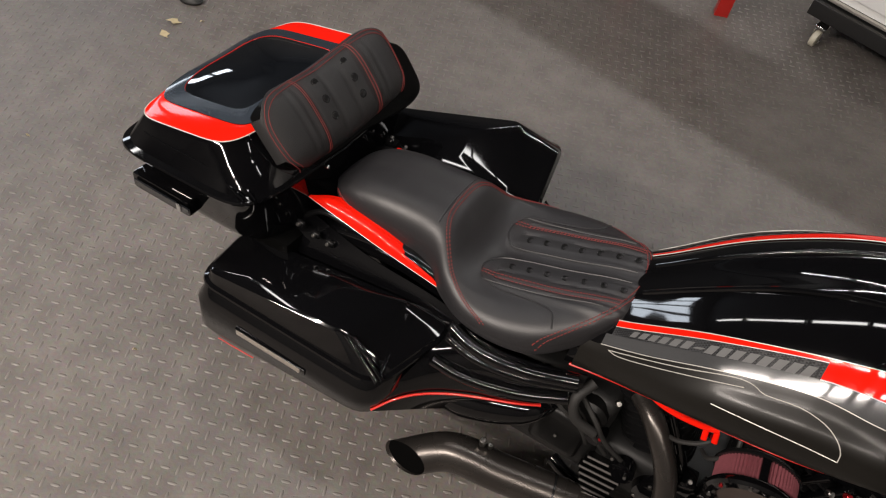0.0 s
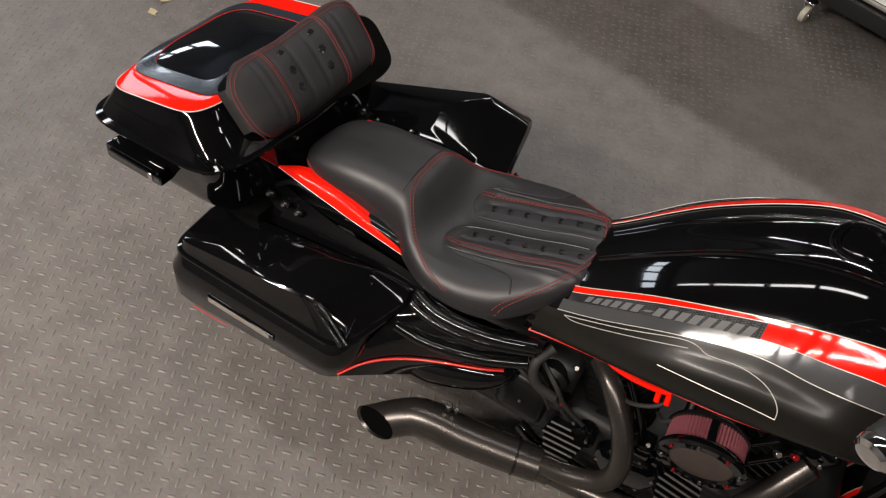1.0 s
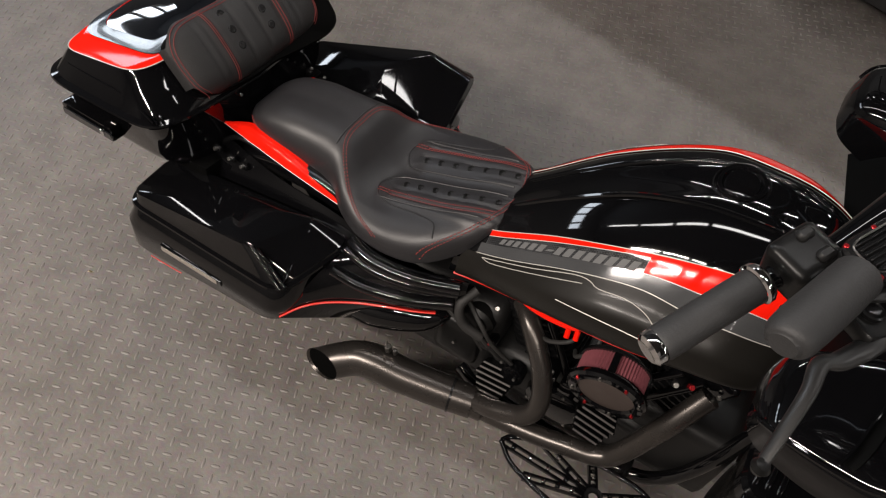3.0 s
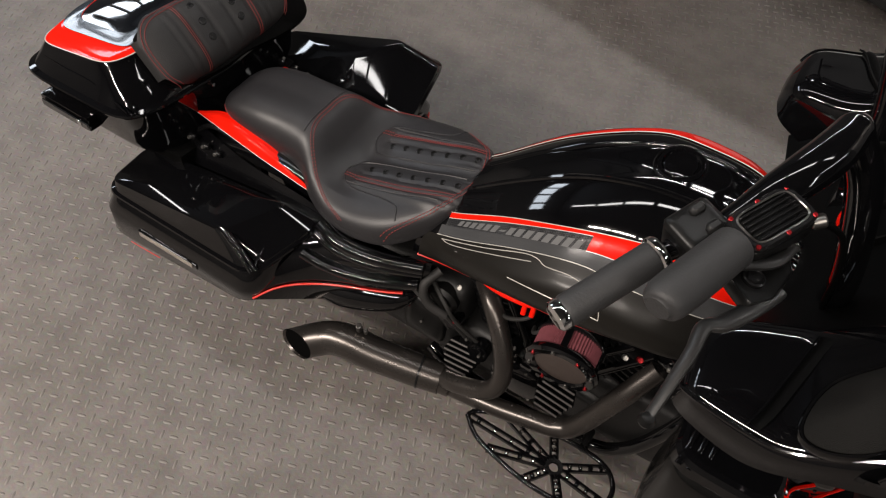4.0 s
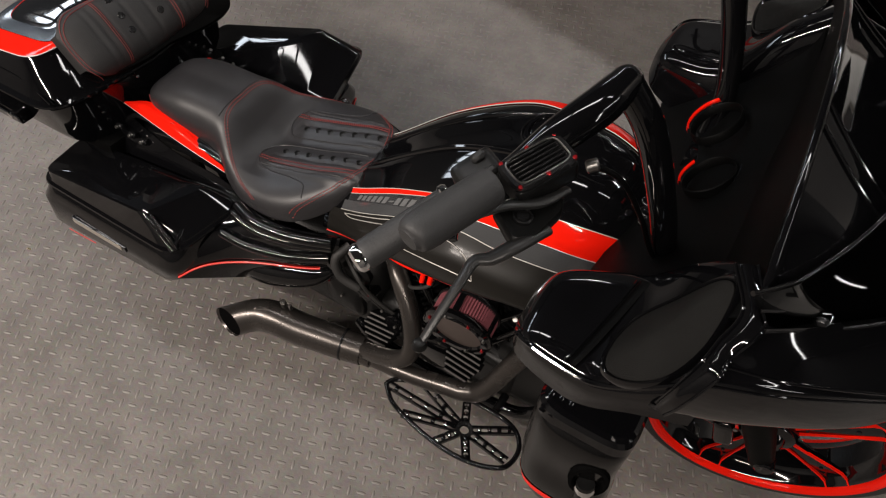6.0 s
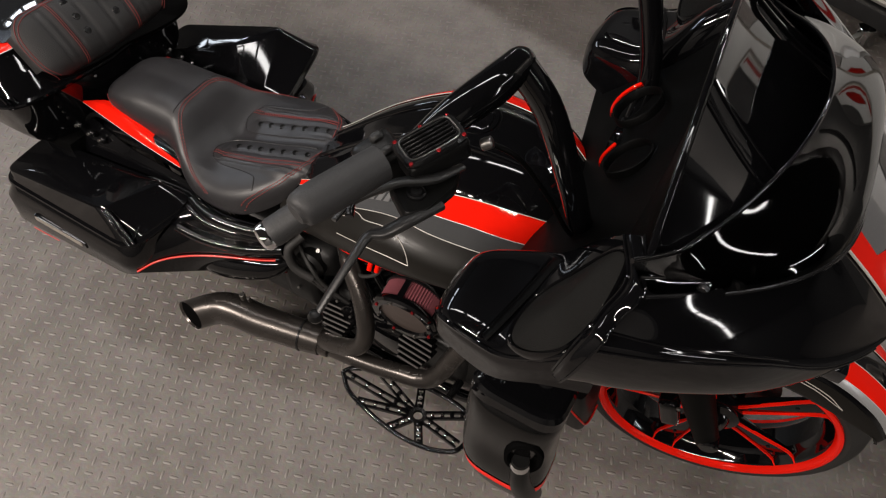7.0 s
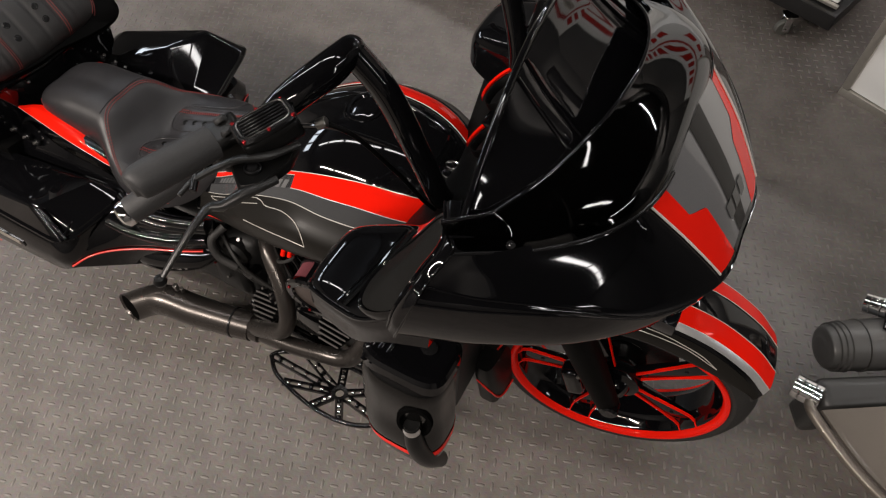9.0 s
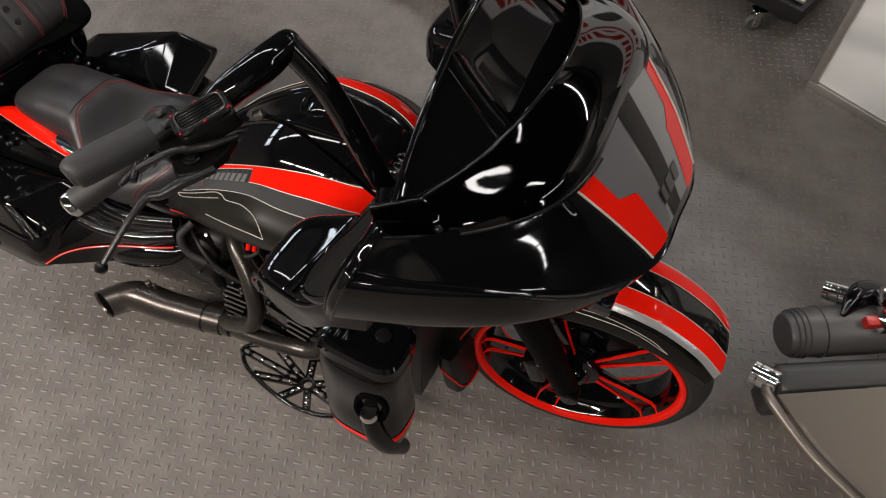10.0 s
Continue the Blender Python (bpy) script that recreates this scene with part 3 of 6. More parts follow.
for s in SIDES:
    strip = net([[(-0.79, s * 0.124, 0.594), (-0.79, s * 0.127, 0.594), (-0.79, s * 0.13, 0.592)], [(-0.72, s * 0.09, 0.6), (-0.72, s * 0.118, 0.602), (-0.71, s * 0.137, 0.584)],
                 [(-0.59, s * 0.1, 0.6), (-0.58, s * 0.13, 0.599), (-0.565, s * 0.152, 0.575)], [(-0.42, s * 0.148, 0.563), (-0.415, s * 0.152, 0.562), (-0.41, s * 0.156, 0.556)]])
    st = bpart("fender_strip", patch(strip, 0 if s < 0 else 0.35, 1, 0, 1, 30, 10), RED, rear_fender, "gloss red fender side strip", solid=0.004)
    bpart("pinstripe", tube([Vector(strip(k / 12 if s < 0 else 0.35 + 0.65 * k / 12, 0.99)) for k in range(13)], 0.0006, 6, 2), SILVER, st)
    # inner cover between the fender and the bag
    inner = net([[(-0.83, s * 0.12, 0.55), (-0.83, s * 0.17, 0.5), (-0.83, s * 0.2, 0.44)], [(-0.6, s * 0.165, 0.548), (-0.6, s * 0.185, 0.51), (-0.6, s * 0.2, 0.44)],
                 [(-0.42, s * 0.17, 0.54), (-0.4, s * 0.185, 0.51), (-0.38, s * 0.19, 0.45)], [(-0.28, s * 0.185, 0.535), (-0.27, s * 0.2, 0.5), (-0.27, s * 0.21, 0.44)]])
    bpart("frame_cover", patch(inner, 0, 1, 0, 1, 24, 8), BLACK, bike, "gloss black frame cover", solid=0.004)
    for x, z in ((-0.775, 0.545), (-0.73, 0.535), (-0.69, 0.53)):
        bpart("bracket", block((x, s * 0.175, z), (0.022, 0.012, 0.018), 0.003, None, 1), BLKMET, bike)
        bpart("bolt", rod((x, s * 0.175, z), (x, s * 0.188, z + 0.006), 0.005, 8), STEEL, bike)
    bpart("trunk_bracket", block((-0.83, s * 0.165, 0.47), (0.12, 0.13, 0.08), 0.02, None, 2), MATTEBLK, bike, "matte black trunk bracket")
    bpart("rack_rail", tube([(-0.62, s * 0.13, 0.56), (-0.74, s * 0.13, 0.57), (-0.82, s * 0.14, 0.52), (-0.98, s * 0.15, 0.5)], 0.008, 10, 6), BLKMET, bike)

# ---- trunk ----
def tpart(*a, **kw):
    return bpart(*a, turned=True, rise=0.65, **kw)


def rr(cx, a, b, z, slope=0.0, p=4.5, crown=0.0, n=96, taper=0.0):
    return [(x, y, z + slope * (x - cx) + crown * (1 - (y / b) ** 2)) for x, y in oval(cx, 0, a, b, p, n, taper)]


trunk = tpart("trunk", stack([rr(-0.985, 0.17, 0.22, 0.488, p=4), rr(-0.985, 0.19, 0.26, 0.496, p=4), rr(-0.992, 0.2, 0.288, 0.55, p=5), rr(-1.0, 0.2, 0.302, 0.648, 0.03, p=6), rr(-1.0, 0.19, 0.295, 0.652, 0.03, p=6)]),
              BLACK, bike, "gloss black top trunk")
tpart("seam_gasket", stack([rr(-1.0, 0.19, 0.294, 0.65, 0.03, p=6), rr(-1.0, 0.193, 0.297, 0.653, 0.03, p=6), rr(-1.0, 0.19, 0.294, 0.656, 0.03, p=6)]), DARKPL, trunk)
lid_rings = [rr(-1.0, 0.192, 0.294, 0.656, 0.03, p=6), rr(-1.002, 0.212, 0.322, 0.657, 0.03, p=6), rr(-1.002, 0.214, 0.324, 0.662, 0.03, p=6), rr(-1.002, 0.212, 0.322, 0.667, 0.03, p=6), rr(-1.0, 0.203, 0.308, 0.672, 0.03, p=6),
             rr(-1.005, 0.195, 0.298, 0.684, 0.05, p=6), rr(-1.018, 0.178, 0.28, 0.707, 0.1, p=6), rr(-1.02, 0.174, 0.277, 0.711, 0.1, p=6), rr(-1.036, 0.155, 0.262, 0.73, 0.17, p=6), rr(-1.038, 0.15, 0.256, 0.735, 0.18, p=6, crown=0.012),
             rr(-1.038, 0.11, 0.2, 0.742, 0.18, p=4.5, crown=0.03), rr(-1.038, 0.03, 0.06, 0.748, 0.18, p=3, crown=0.036)]
lid = tpart("trunk_lid", stack(lid_rings), BLACK, trunk, "gloss black trunk lid with red border", sharp=14)
b_out, b_in = rr(-1.038, 0.152, 0.258, 0.7375, 0.18, p=6, crown=0.012), rr(-1.042, 0.143, 0.192, 0.746, 0.18, p=7, crown=0.026)
tpart("red_border", grid([[Vector(p) for p in b_out], [(Vector(p) + Vector(q)) * 0.5 + Vector((0, 0, 0.002)) for p, q in zip(b_out, b_in)], [Vector(p) for p in b_in]], close_v=True), RED, lid, "gloss red border of the lid")
tpart("pinstripe", tube([Vector(p) for p in b_out + b_out[:1]], 0.0014, 6, 1, smooth=False), SILVER, lid)
g0, g1 = rr(-1.042, 0.145, 0.194, 0.747, 0.18, p=7, crown=0.026), rr(-1.05, 0.108, 0.155, 0.753, 0.18, p=6, crown=0.028)
def insert_ring(k):
    """A ring of the glassy insert, domed evenly towards its middle."""
    return [(x, y, 0.753 + 0.18 * (x + 1.05) + 0.028 * (1 - (y / 0.155) ** 2) + 0.008 * (1 - k * k)) for x, y in oval(-1.05, 0, 0.108 * k, 0.155 * k, 2.5 + 3.5 * k, 96)]


tpart("lid_insert", stack([g0] + [insert_ring(k) for k in (1.0, 0.85, 0.7, 0.5, 0.3, 0.1, 0.02)]), SMOKED, lid, "smoked glossy lid insert")
tpart("lid_band", grid([[Vector(p) + Vector((0, 0, 0.0015)) for p in g0], [(Vector(p) + Vector(q)) * 0.5 + Vector((0, 0, 0.0025)) for p, q in zip(g0, g1)], [Vector(p) + Vector((0, 0, 0.002)) for p in g1]], close_v=True), STEELBLUE, lid, "blue-grey metallic band")
tpart("pinstripe", tube([Vector(p) for p in g1 + g1[:1]], 0.0012, 6, 1, smooth=False), REDLINE, lid)
for s in SIDES:
    # side marker lamp under the lid rail
    lampm = tpart("side_lamp", block((-1.055, s * 0.304, 0.58), (0.17, 0.045, 0.046), 0.009, None, 2), BLACK, trunk, "black side lamp housing")
    tpart("lens", block((-1.045, s * 0.331, 0.584), (0.17, 0.006, 0.022), 0.003, None, 1), SMOKED, lampm)
    tpart("clip", block((-0.99, s * 0.334, 0.588), (0.012, 0.008, 0.022), 0.002, None, 1), CHROME, lampm)
    # two raised creases that run down the lid's front corner
    for dx, dy in ((0.0, 0.0), (0.012, -0.024)):
        tpart("lid_crease", tube([(-0.915 + dx * 2, s * (0.235 + dy), 0.757), (-0.902 + dx, s * (0.26 + dy), 0.722), (-0.855 + dx, s * (0.285 + dy * 0.6), 0.69), (-0.815 + dx, s * (0.297 + dy * 0.5), 0.682)], 0.0026, 8, 4), BLACK, lid)
    tpart("lid_crease", tube([(-1.13, s * 0.276, 0.694), (-1.05, s * 0.282, 0.699), (-0.95, s * 0.284, 0.704), (-0.9, s * 0.287, 0.694), (-0.825, s * 0.3, 0.682)], 0.0032, 8, 6), BLACK, lid)
for x, y, z in ((-0.81, -0.08, 0.661), (-0.793, -0.066, 0.645)):
    tpart("screw", rod((x - 0.006, y, z), (x + 0.006, y - 0.002, z + 0.004), 0.0045, 10), CHROME, trunk)

# backrest pad, tilted back against the lid
PM = Matrix.Translation((-0.864, 0.01, 0.76)) @ Matrix(((0, -0.64, 0.77, 0), (1, 0, 0, 0), (0, 0.77, 0.64, 0), (0, 0, 0, 1)))


def pad_h(a, b):
    """Height of the padding at (across, up)."""
    q = 1 - abs(a / 0.2) ** 4
    r = 1 - abs(b / 0.09) ** 3
    h = 0.05 * max(q, 0) ** 0.4 * max(r, 0) ** 0.45
    for c, d, w in ((0.025, 0.004, 0.006), (0.076, 0.004, 0.006), (0.1, 0.003, 0.006), (0.12, 0.003, 0.006)):
        h -= d * math.exp(-((abs(a) - c) / w) ** 2) * max(r, 0) ** 0.5
    return h


def pad_lim(a):
    return 0.09 * max(0.0, 1 - max(0, (abs(a) - 0.12) / 0.081) ** 2.4) ** 0.45


P = []
for i in range(97):
    a = -0.2 + 0.4 * i / 96
    lim = max(pad_lim(a), 0.05)
    P.append([PM @ Vector((a, b, pad_h(a, b) + 0.004)) for b in [lim * math.sin(math.pi * (j / 48 - 0.5)) for j in range(49)]])
PS = Matrix.Translation((0.012, -0.008, 0)) @ Matrix.Diagonal((1.1, 1.04, 1.0, 1))
pad = tpart("backrest", grid([[PM @ PS @ PM.inverted() @ p for p in r_] for r_ in P]), LEATHERP, trunk, "black leather backrest with red stitching", solid=0.012)


def shell_pt(a, b, h):
    """The shell sags and pulls back towards its far end."""
    return PM @ Vector((a, b - 0.22 * max(0.0, a - 0.04), h - 0.02 * max(0.0, a) / 0.3))


sh = [[shell_pt(0.05 + (0.245 * k) * math.copysign(abs(math.cos(t)) ** 0.5, math.cos(t)), -0.018 + (0.095 * k) * math.copysign(abs(math.sin(t)) ** 0.5, math.sin(t)), h) for t in [2 * math.pi * q / 64 for q in range(64)]] for k, h in ((0.9, -0.05), (1.0, -0.035), (1.0, 0.0), (0.985, 0.012), (0.94, 0.018), (0.6, 0.02))]
tpart("backrest_shell", stack(sh), MATTEBLK, trunk, "matte black backrest shell")


def pad_line(pts, r, material, name):
    pts = [spline(pts, k / 30) for k in range(31)]
    tpart(name, tube([PM @ PS @ Vector((a, b, pad_h(a, b) + 0.005)) for a, b in pts], r, 6, 1), material, pad)


for s in SIDES:
    for d in (0, 0.006):
        pad_line([(s * (0.08 + d), -0.088), (s * (0.08 + d), 0.0), (s * (0.08 + d), 0.088)], 0.001, THREAD, "stitching")
    for d in (0.0, 0.007):
        w = 0.89
        pad_line([(s * w * (0.19 - d), -0.088 + d), (s * w * (0.212 - d), -0.045), (s * w * (0.212 - d), 0.034), (s * w * (0.18 - d), 0.077 - d), (s * 0.1, 0.087 - d), (0, 0.088 - d)], 0.001, THREAD, "stitching")
    for b in (-0.02, 0.02, 0.06):
        p = PM @ PS @ Vector((s * 0.045, b, pad_h(s * 0.045, b) + 0.003))
        bm = lathe([(0.011, 0), (0.009, 0.002), (0.006, 0.001), (0, 0.003)], 12, Matrix.Translation(p) @ PM.to_3x3().to_4x4())
        tpart("button", bm, BLKMET, pad)

# ---- saddlebags ----
def poly_ring(corners, rad, k=6):
    """Corners (x, y, z) joined with rounded turns; 4 * (k + 1) points."""
    out = []
    n = len(corners)
    for i in range(n):
        c, a, b = Vector(corners[i]), Vector(corners[i - 1]), Vector(corners[(i + 1) % n])
        p, q = c + (a - c).normalized() * rad, c + (b - c).normalized() * rad
        for j in range(k + 1):
            t = j / k
            out.append(p * (1 - t) ** 2 + c * 2 * t * (1 - t) + q * t * t)
    return out


def bag_loop(s, ro, ri, fi, fo, rad):
    return poly_ring([(x, s * y, z) for x, y, z in (ro, ri, fi, fo)], rad * 1.5)


for s in SIDES:
    bag = bpart("saddlebag", stack([bag_loop(s, (-0.87, 0.33, 0.215), (-0.87, 0.22, 0.215), (-0.47, 0.2, 0.3), (-0.47, 0.335, 0.3), 0.04), bag_loop(s, (-0.91, 0.388, 0.235), (-0.9, 0.2, 0.235), (-0.40, 0.18, 0.3), (-0.42, 0.39, 0.3), 0.045),
                                    bag_loop(s, (-0.93, 0.408, 0.29), (-0.92, 0.2, 0.29), (-0.36, 0.185, 0.36), (-0.395, 0.41, 0.335), 0.045), bag_loop(s, (-0.932, 0.4, 0.37), (-0.93, 0.2, 0.37), (-0.325, 0.185, 0.44), (-0.395, 0.408, 0.385), 0.04),
                                    bag_loop(s, (-0.92, 0.374, 0.407), (-0.925, 0.205, 0.41), (-0.325, 0.19, 0.497), (-0.405, 0.384, 0.425), 0.04), bag_loop(s, (-0.91, 0.364, 0.409), (-0.915, 0.213, 0.412), (-0.335, 0.198, 0.499), (-0.415, 0.374, 0.427), 0.04)]),
                BLACK, bike, "gloss black saddlebag")
    up, out = (0.05, 0.048) if s > 0 else (0.0, 0.0)
    lid_at = lambda d, h, rad: bag_loop(s, (-0.925 + d, 0.378 - d, 0.412 + h), (-0.935 + d, 0.197 + d, 0.416 + h), (-0.315 - d, 0.185 + d, 0.503 + h), (-0.4 + out * 0.3 - d, 0.392 + out - d, 0.431 + h + up * 1.5), rad)
    blid = bpart("saddlebag_lid", stack([lid_at(0.016, -0.002, 0.04), lid_at(0.0, 0.0, 0.04), lid_at(-0.002, 0.005, 0.04), lid_at(0.0, 0.01, 0.04), lid_at(0.008, 0.014, 0.038), lid_at(0.01, 0.018, 0.038),
                                         bag_loop(s, (-0.905, 0.362, 0.452), (-0.915, 0.215, 0.46), (-0.43, 0.198, 0.52), (-0.505, 0.357 + out, 0.508 + up), 0.022), bag_loop(s, (-0.9, 0.357, 0.456), (-0.91, 0.22, 0.464), (-0.436, 0.203, 0.523), (-0.51, 0.352 + out, 0.512 + up), 0.02),
                                         bag_loop(s, (-0.74, 0.31, 0.49), (-0.74, 0.265, 0.491), (-0.6, 0.255, 0.509), (-0.61, 0.31, 0.506 + up * 0.7), 0.014)]), BLACK, bag, "gloss black faceted lid", sharp=24 if s < 0 else 50)
    for p_, q_ in () if s > 0 else (((-0.507, 0.355 + out, 0.512 + up), (-0.405, 0.381 + out, 0.45 + up * 1.4)), ((-0.432, 0.232, 0.512), (-0.405, 0.376 + out, 0.452 + up * 1.4)), ((-0.49, 0.353 + out, 0.513 + up), (-0.398, 0.372 + out, 0.453 + up * 1.4))):
        m_ = [p_[k] * 0.5 + q_[k] * 0.5 + (0.004 if k == 2 else 0.0) for k in range(3)]
        bpart("lid_crease", tube([(x, s * y, z) for x, y, z in (p_, m_, q_)], 0.006, 10, 4), BLACK, blid)
    lat = bpart("latch", block((-0.68, s * 0.404, 0.362), (0.205, 0.014, 0.022), 0.005, None, 2), BLACK, bag, "black latch with ribbed chrome strip")
    for k in range(3):
        bpart("rib", tube([(-0.775, s * 0.4115, 0.368 - 0.005 * k), (-0.59, s * 0.4115, 0.368 - 0.005 * k)], 0.0024, 8, 1, smooth=False), LATCHM, lat, "bright ribbed strip")
    bpart("pinstripe", tube([(-0.85, s * 0.403, 0.267), (-0.8, s * 0.403, 0.27), (-0.74, s * 0.402, 0.273)], 0.0012, 6, 6), REDLINE, bag)
    cover = net([[(-0.335, s * 0.175, 0.52), (-0.345, s * 0.25, 0.485), (-0.375, s * 0.33, 0.42), (-0.40, s * 0.392, 0.345)], [(-0.25, s * 0.205, 0.528), (-0.255, s * 0.245, 0.47), (-0.27, s * 0.27, 0.38), (-0.29, s * 0.28, 0.305)],
                 [(-0.14, s * 0.2, 0.538), (-0.14, s * 0.225, 0.48), (-0.15, s * 0.225, 0.4), (-0.16, s * 0.205, 0.325)], [(-0.02, s * 0.165, 0.548), (-0.02, s * 0.18, 0.5), (-0.04, s * 0.18, 0.44), (-0.07, s * 0.165, 0.38)]])
    sc = bpart("side_cover", patch(cover, 0, 1, 0, 1, 30, 20), BLACK, bike, "gloss black swooping side cover", solid=0.006)
    for v, rr_ in ((0.1, 0.016), (0.2, 0.012), (0.42, 0.014)):
        bpart("cover_ridge", tube([on(cover, 0.06 + 0.9 * k / 16, v, 0.004 - rr_ * 0.8, s > 0)[0] for k in range(17)], rr_, 16, 2), BLACK, sc)
    bpart("red_line", tube([(-0.404, s * 0.394, 0.35), (-0.369, s * 0.353, 0.373), (-0.327, s * 0.313, 0.381), (-0.267, s * 0.274, 0.386), (-0.199, s * 0.248, 0.398), (-0.13, s * 0.218, 0.4), (-0.08, s * 0.188, 0.398)], 0.003, 8, 6), REDLINE, sc, "red line along the cover's edge")
    bpart("rocker_panel", tube([(-0.37, s * 0.235, 0.31), (-0.25, s * 0.215, 0.32), (-0.12, s * 0.185, 0.352), (-0.06, s * 0.15, 0.375), (-0.05, s * 0.14, 0.378)], [0.03, 0.055, 0.045, 0.02, 0.004], 14, 6), BLACK, bike)
bpart("gearbox_case", block((-0.14, 0, 0.32), (0.44, 0.3, 0.3), 0.05, None, 3), DARKPL, bike, "dark gearbox case")
bpart("swingarm", block((-0.4, 0, 0.3), (0.3, 0.26, 0.1), 0.03, None, 2), BLKMET, bike)

# ---- exhaust ----
ex = bpart("exhaust_pipe", tube([(0.553, -0.12, 0.55), (0.507, -0.18, 0.45), (0.458, -0.215, 0.31), (0.42, -0.228, 0.27), (0.36, -0.235, 0.252), (0.25, -0.24, 0.215), (0.09, -0.24, 0.175)], 0.0255, 20), CERAMIC, bike, "black ceramic-coated header pipe")
bpart("exhaust_pipe", tube([(0.1, -0.10, 0.5), (0.15, -0.15, 0.495), (0.213, -0.195, 0.43), (0.244, -0.23, 0.352), (0.225, -0.248, 0.292), (0.15, -0.25, 0.24), (0.08, -0.24, 0.198)], 0.0245, 20), CERAMIC, bike, "black ceramic-coated header pipe")
bpart("pipe_collector", tube([(0.13, -0.243, 0.19), (0.085, -0.24, 0.19), (0.06, -0.243, 0.189)], [0.03, 0.04, 0.0455], 22, 6), CERAMIC, bike, "pipe collector")
def slashed(scale, ahead):
    """The muffler's tube, cut off on a slant at its mouth."""
    bm = tube([(0.092, -0.238, 0.19), (0.02, -0.252, 0.188), (-0.1, -0.275, 0.187), (-0.185, -0.288, 0.192), (-0.245, -0.306, 0.178), (-0.325, -0.36, 0.138), (-0.4, -0.42, 0.105)], [k * scale for k in (0.043, 0.046, 0.048, 0.049, 0.048, 0.048, 0.05)], 26, 12)
    n = Vector((-0.25, -0.95, 0.12)).normalized()
    cut = bmesh.ops.bisect_plane(bm, geom=bm.verts[:] + bm.edges[:] + bm.faces[:], plane_co=Vector((-0.316, -0.354, 0.13)) + n * ahead, plane_no=n, clear_outer=True)["geom_cut"]
    if ahead:
        bmesh.ops.edgeloop_fill(bm, edges=[e for e in cut if isinstance(e, bmesh.types.BMEdge)])
    return bm


bpart("muffler", slashed(1.0, 0.0), CERAMIC, bike, "turned-out ceramic black muffler")
# shallow plug; its black colour is the shade of the hollow pipe
bpart("muffler_mouth", slashed(0.985, -0.006), HOLLOWBLK, bike, "slanted muffler mouth closed in black for its hollow")
bpart("muffler_seam", tube([(0.035, -0.2488, 0.188), (0.03, -0.25, 0.188)], 0.048, 26, 1, smooth=False), BLKMET, bike)
bpart("hanger_bolt", rod((-0.16, -0.265, 0.245), (-0.16, -0.268, 0.272), 0.009, 8), STEEL, bike)
bpart("hanger_bolt", rod((-0.14, -0.262, 0.243), (-0.14, -0.265, 0.266), 0.006, 8), STEEL, bike)

# ---- air cleaner ----
acm = pose(0.356, -0.155, 0.534, 98, 0, 4) @ Matrix.Scale(0.96, 4)
ac = bpart("air_cleaner", lathe([(0, -0.05), (0.06, -0.05), (0.065, 0), (0.082, 0), (0.086, 0.006), (0.086, 0.012), (0.07, 0.012)], 40, acm), BLKMET, bike, "round air cleaner with maroon pleated filter")
pl = [[((0.0765 + 0.0045 * (j % 2)) * math.cos(2 * math.pi * j / 132), (0.0765 + 0.0045 * (j % 2)) * math.sin(2 * math.pi * j / 132), 0.012 + 0.052 * k) for j in range(132)] for k in range(2)]
bm = stack(pl)
bm.transform(acm)
bpart("filter", bm, FILTER, ac, "maroon pleated filter", smooth=False)
bpart("cover_ring", lathe([(0.06, 0.064), (0.088, 0.064), (0.092, 0.07), (0.092, 0.078), (0.086, 0.084), (0.068, 0.084), (0.064, 0.078)], 44, acm), BLACK, ac, "gloss black cover ring")
bpart("cover_plate", lathe([(0, 0.0785), (0.03, 0.0785), (0.066, 0.077), (0.066, 0.07)], 40, acm), ACFACE, ac, "brown-grey cover plate")
for k in range(8):
    a = radians(22 + 45 * k)
    bpart("bolt", rod(acm @ Vector((0.078 * math.cos(a), 0.078 * math.sin(a), 0.082)), acm @ Vector((0.078 * math.cos(a), 0.078 * math.sin(a), 0.088)), 0.0042, 8), REDBOLT if k % 2 else STEEL, ac)
for a in (radians(100), radians(25)):
    bpart("strap", block((0.083, 0, 0.038), (0.004, 0.016, 0.056), 0.001, acm @ pose(0, 0, 0, 0, 0, math.degrees(a)), 1), BLACK, ac)

# ---- engine ----
eng = bpart("engine", block((0.29, 0, 0.23), (0.44, 0.27, 0.18), 0.045, None, 3), DARKPL, bike, "dark v-twin engine")
for bx, tilt in ((0.2, -22), (0.42, 22)):
    em = pose(bx, -0.01, 0.31, 0, tilt, 0)
    bpart("cylinder", lathe([(0.06, 0), (0.06, 0.24), (0.0, 0.24)], 28, em), BLKMET, eng)
    for k in range(11):
        f_ = bpart("cooling_fin", stack([[em @ Vector((x, y, 0.022 * k + h)) for x, y in oval(0, 0, 0.086, 0.098, 4, 28)] for h in (0.0, 0.006)]), BLKMET, eng)
    bpart("rocker_box", block((0, 0, 0.275), (0.155, 0.17, 0.065), 0.02, em, 3), BLACK, eng, "gloss black rocker box")
    bpart("rocker_cover", block((0, -0.01, 0.315), (0.12, 0.13, 0.02), 0.008, em, 2), BLKMET, eng)
    for sx in (-0.055, 0.055):
        bpart("bolt", rod(em @ Vector((sx, -0.09, 0.27)), em @ Vector((sx, -0.096, 0.27)), 0.006, 8), STEEL, eng)
    for sx in (-0.025, 0.025):
        bpart("pushrod_tube", rod((0.3 + sx * 1.4 + (bx - 0.31) * 0.3, -0.13, 0.3), (bx + (bx - 0.31) * 0.8 + sx, -0.1, 0.56), 0.011, 12), BLACK, eng)
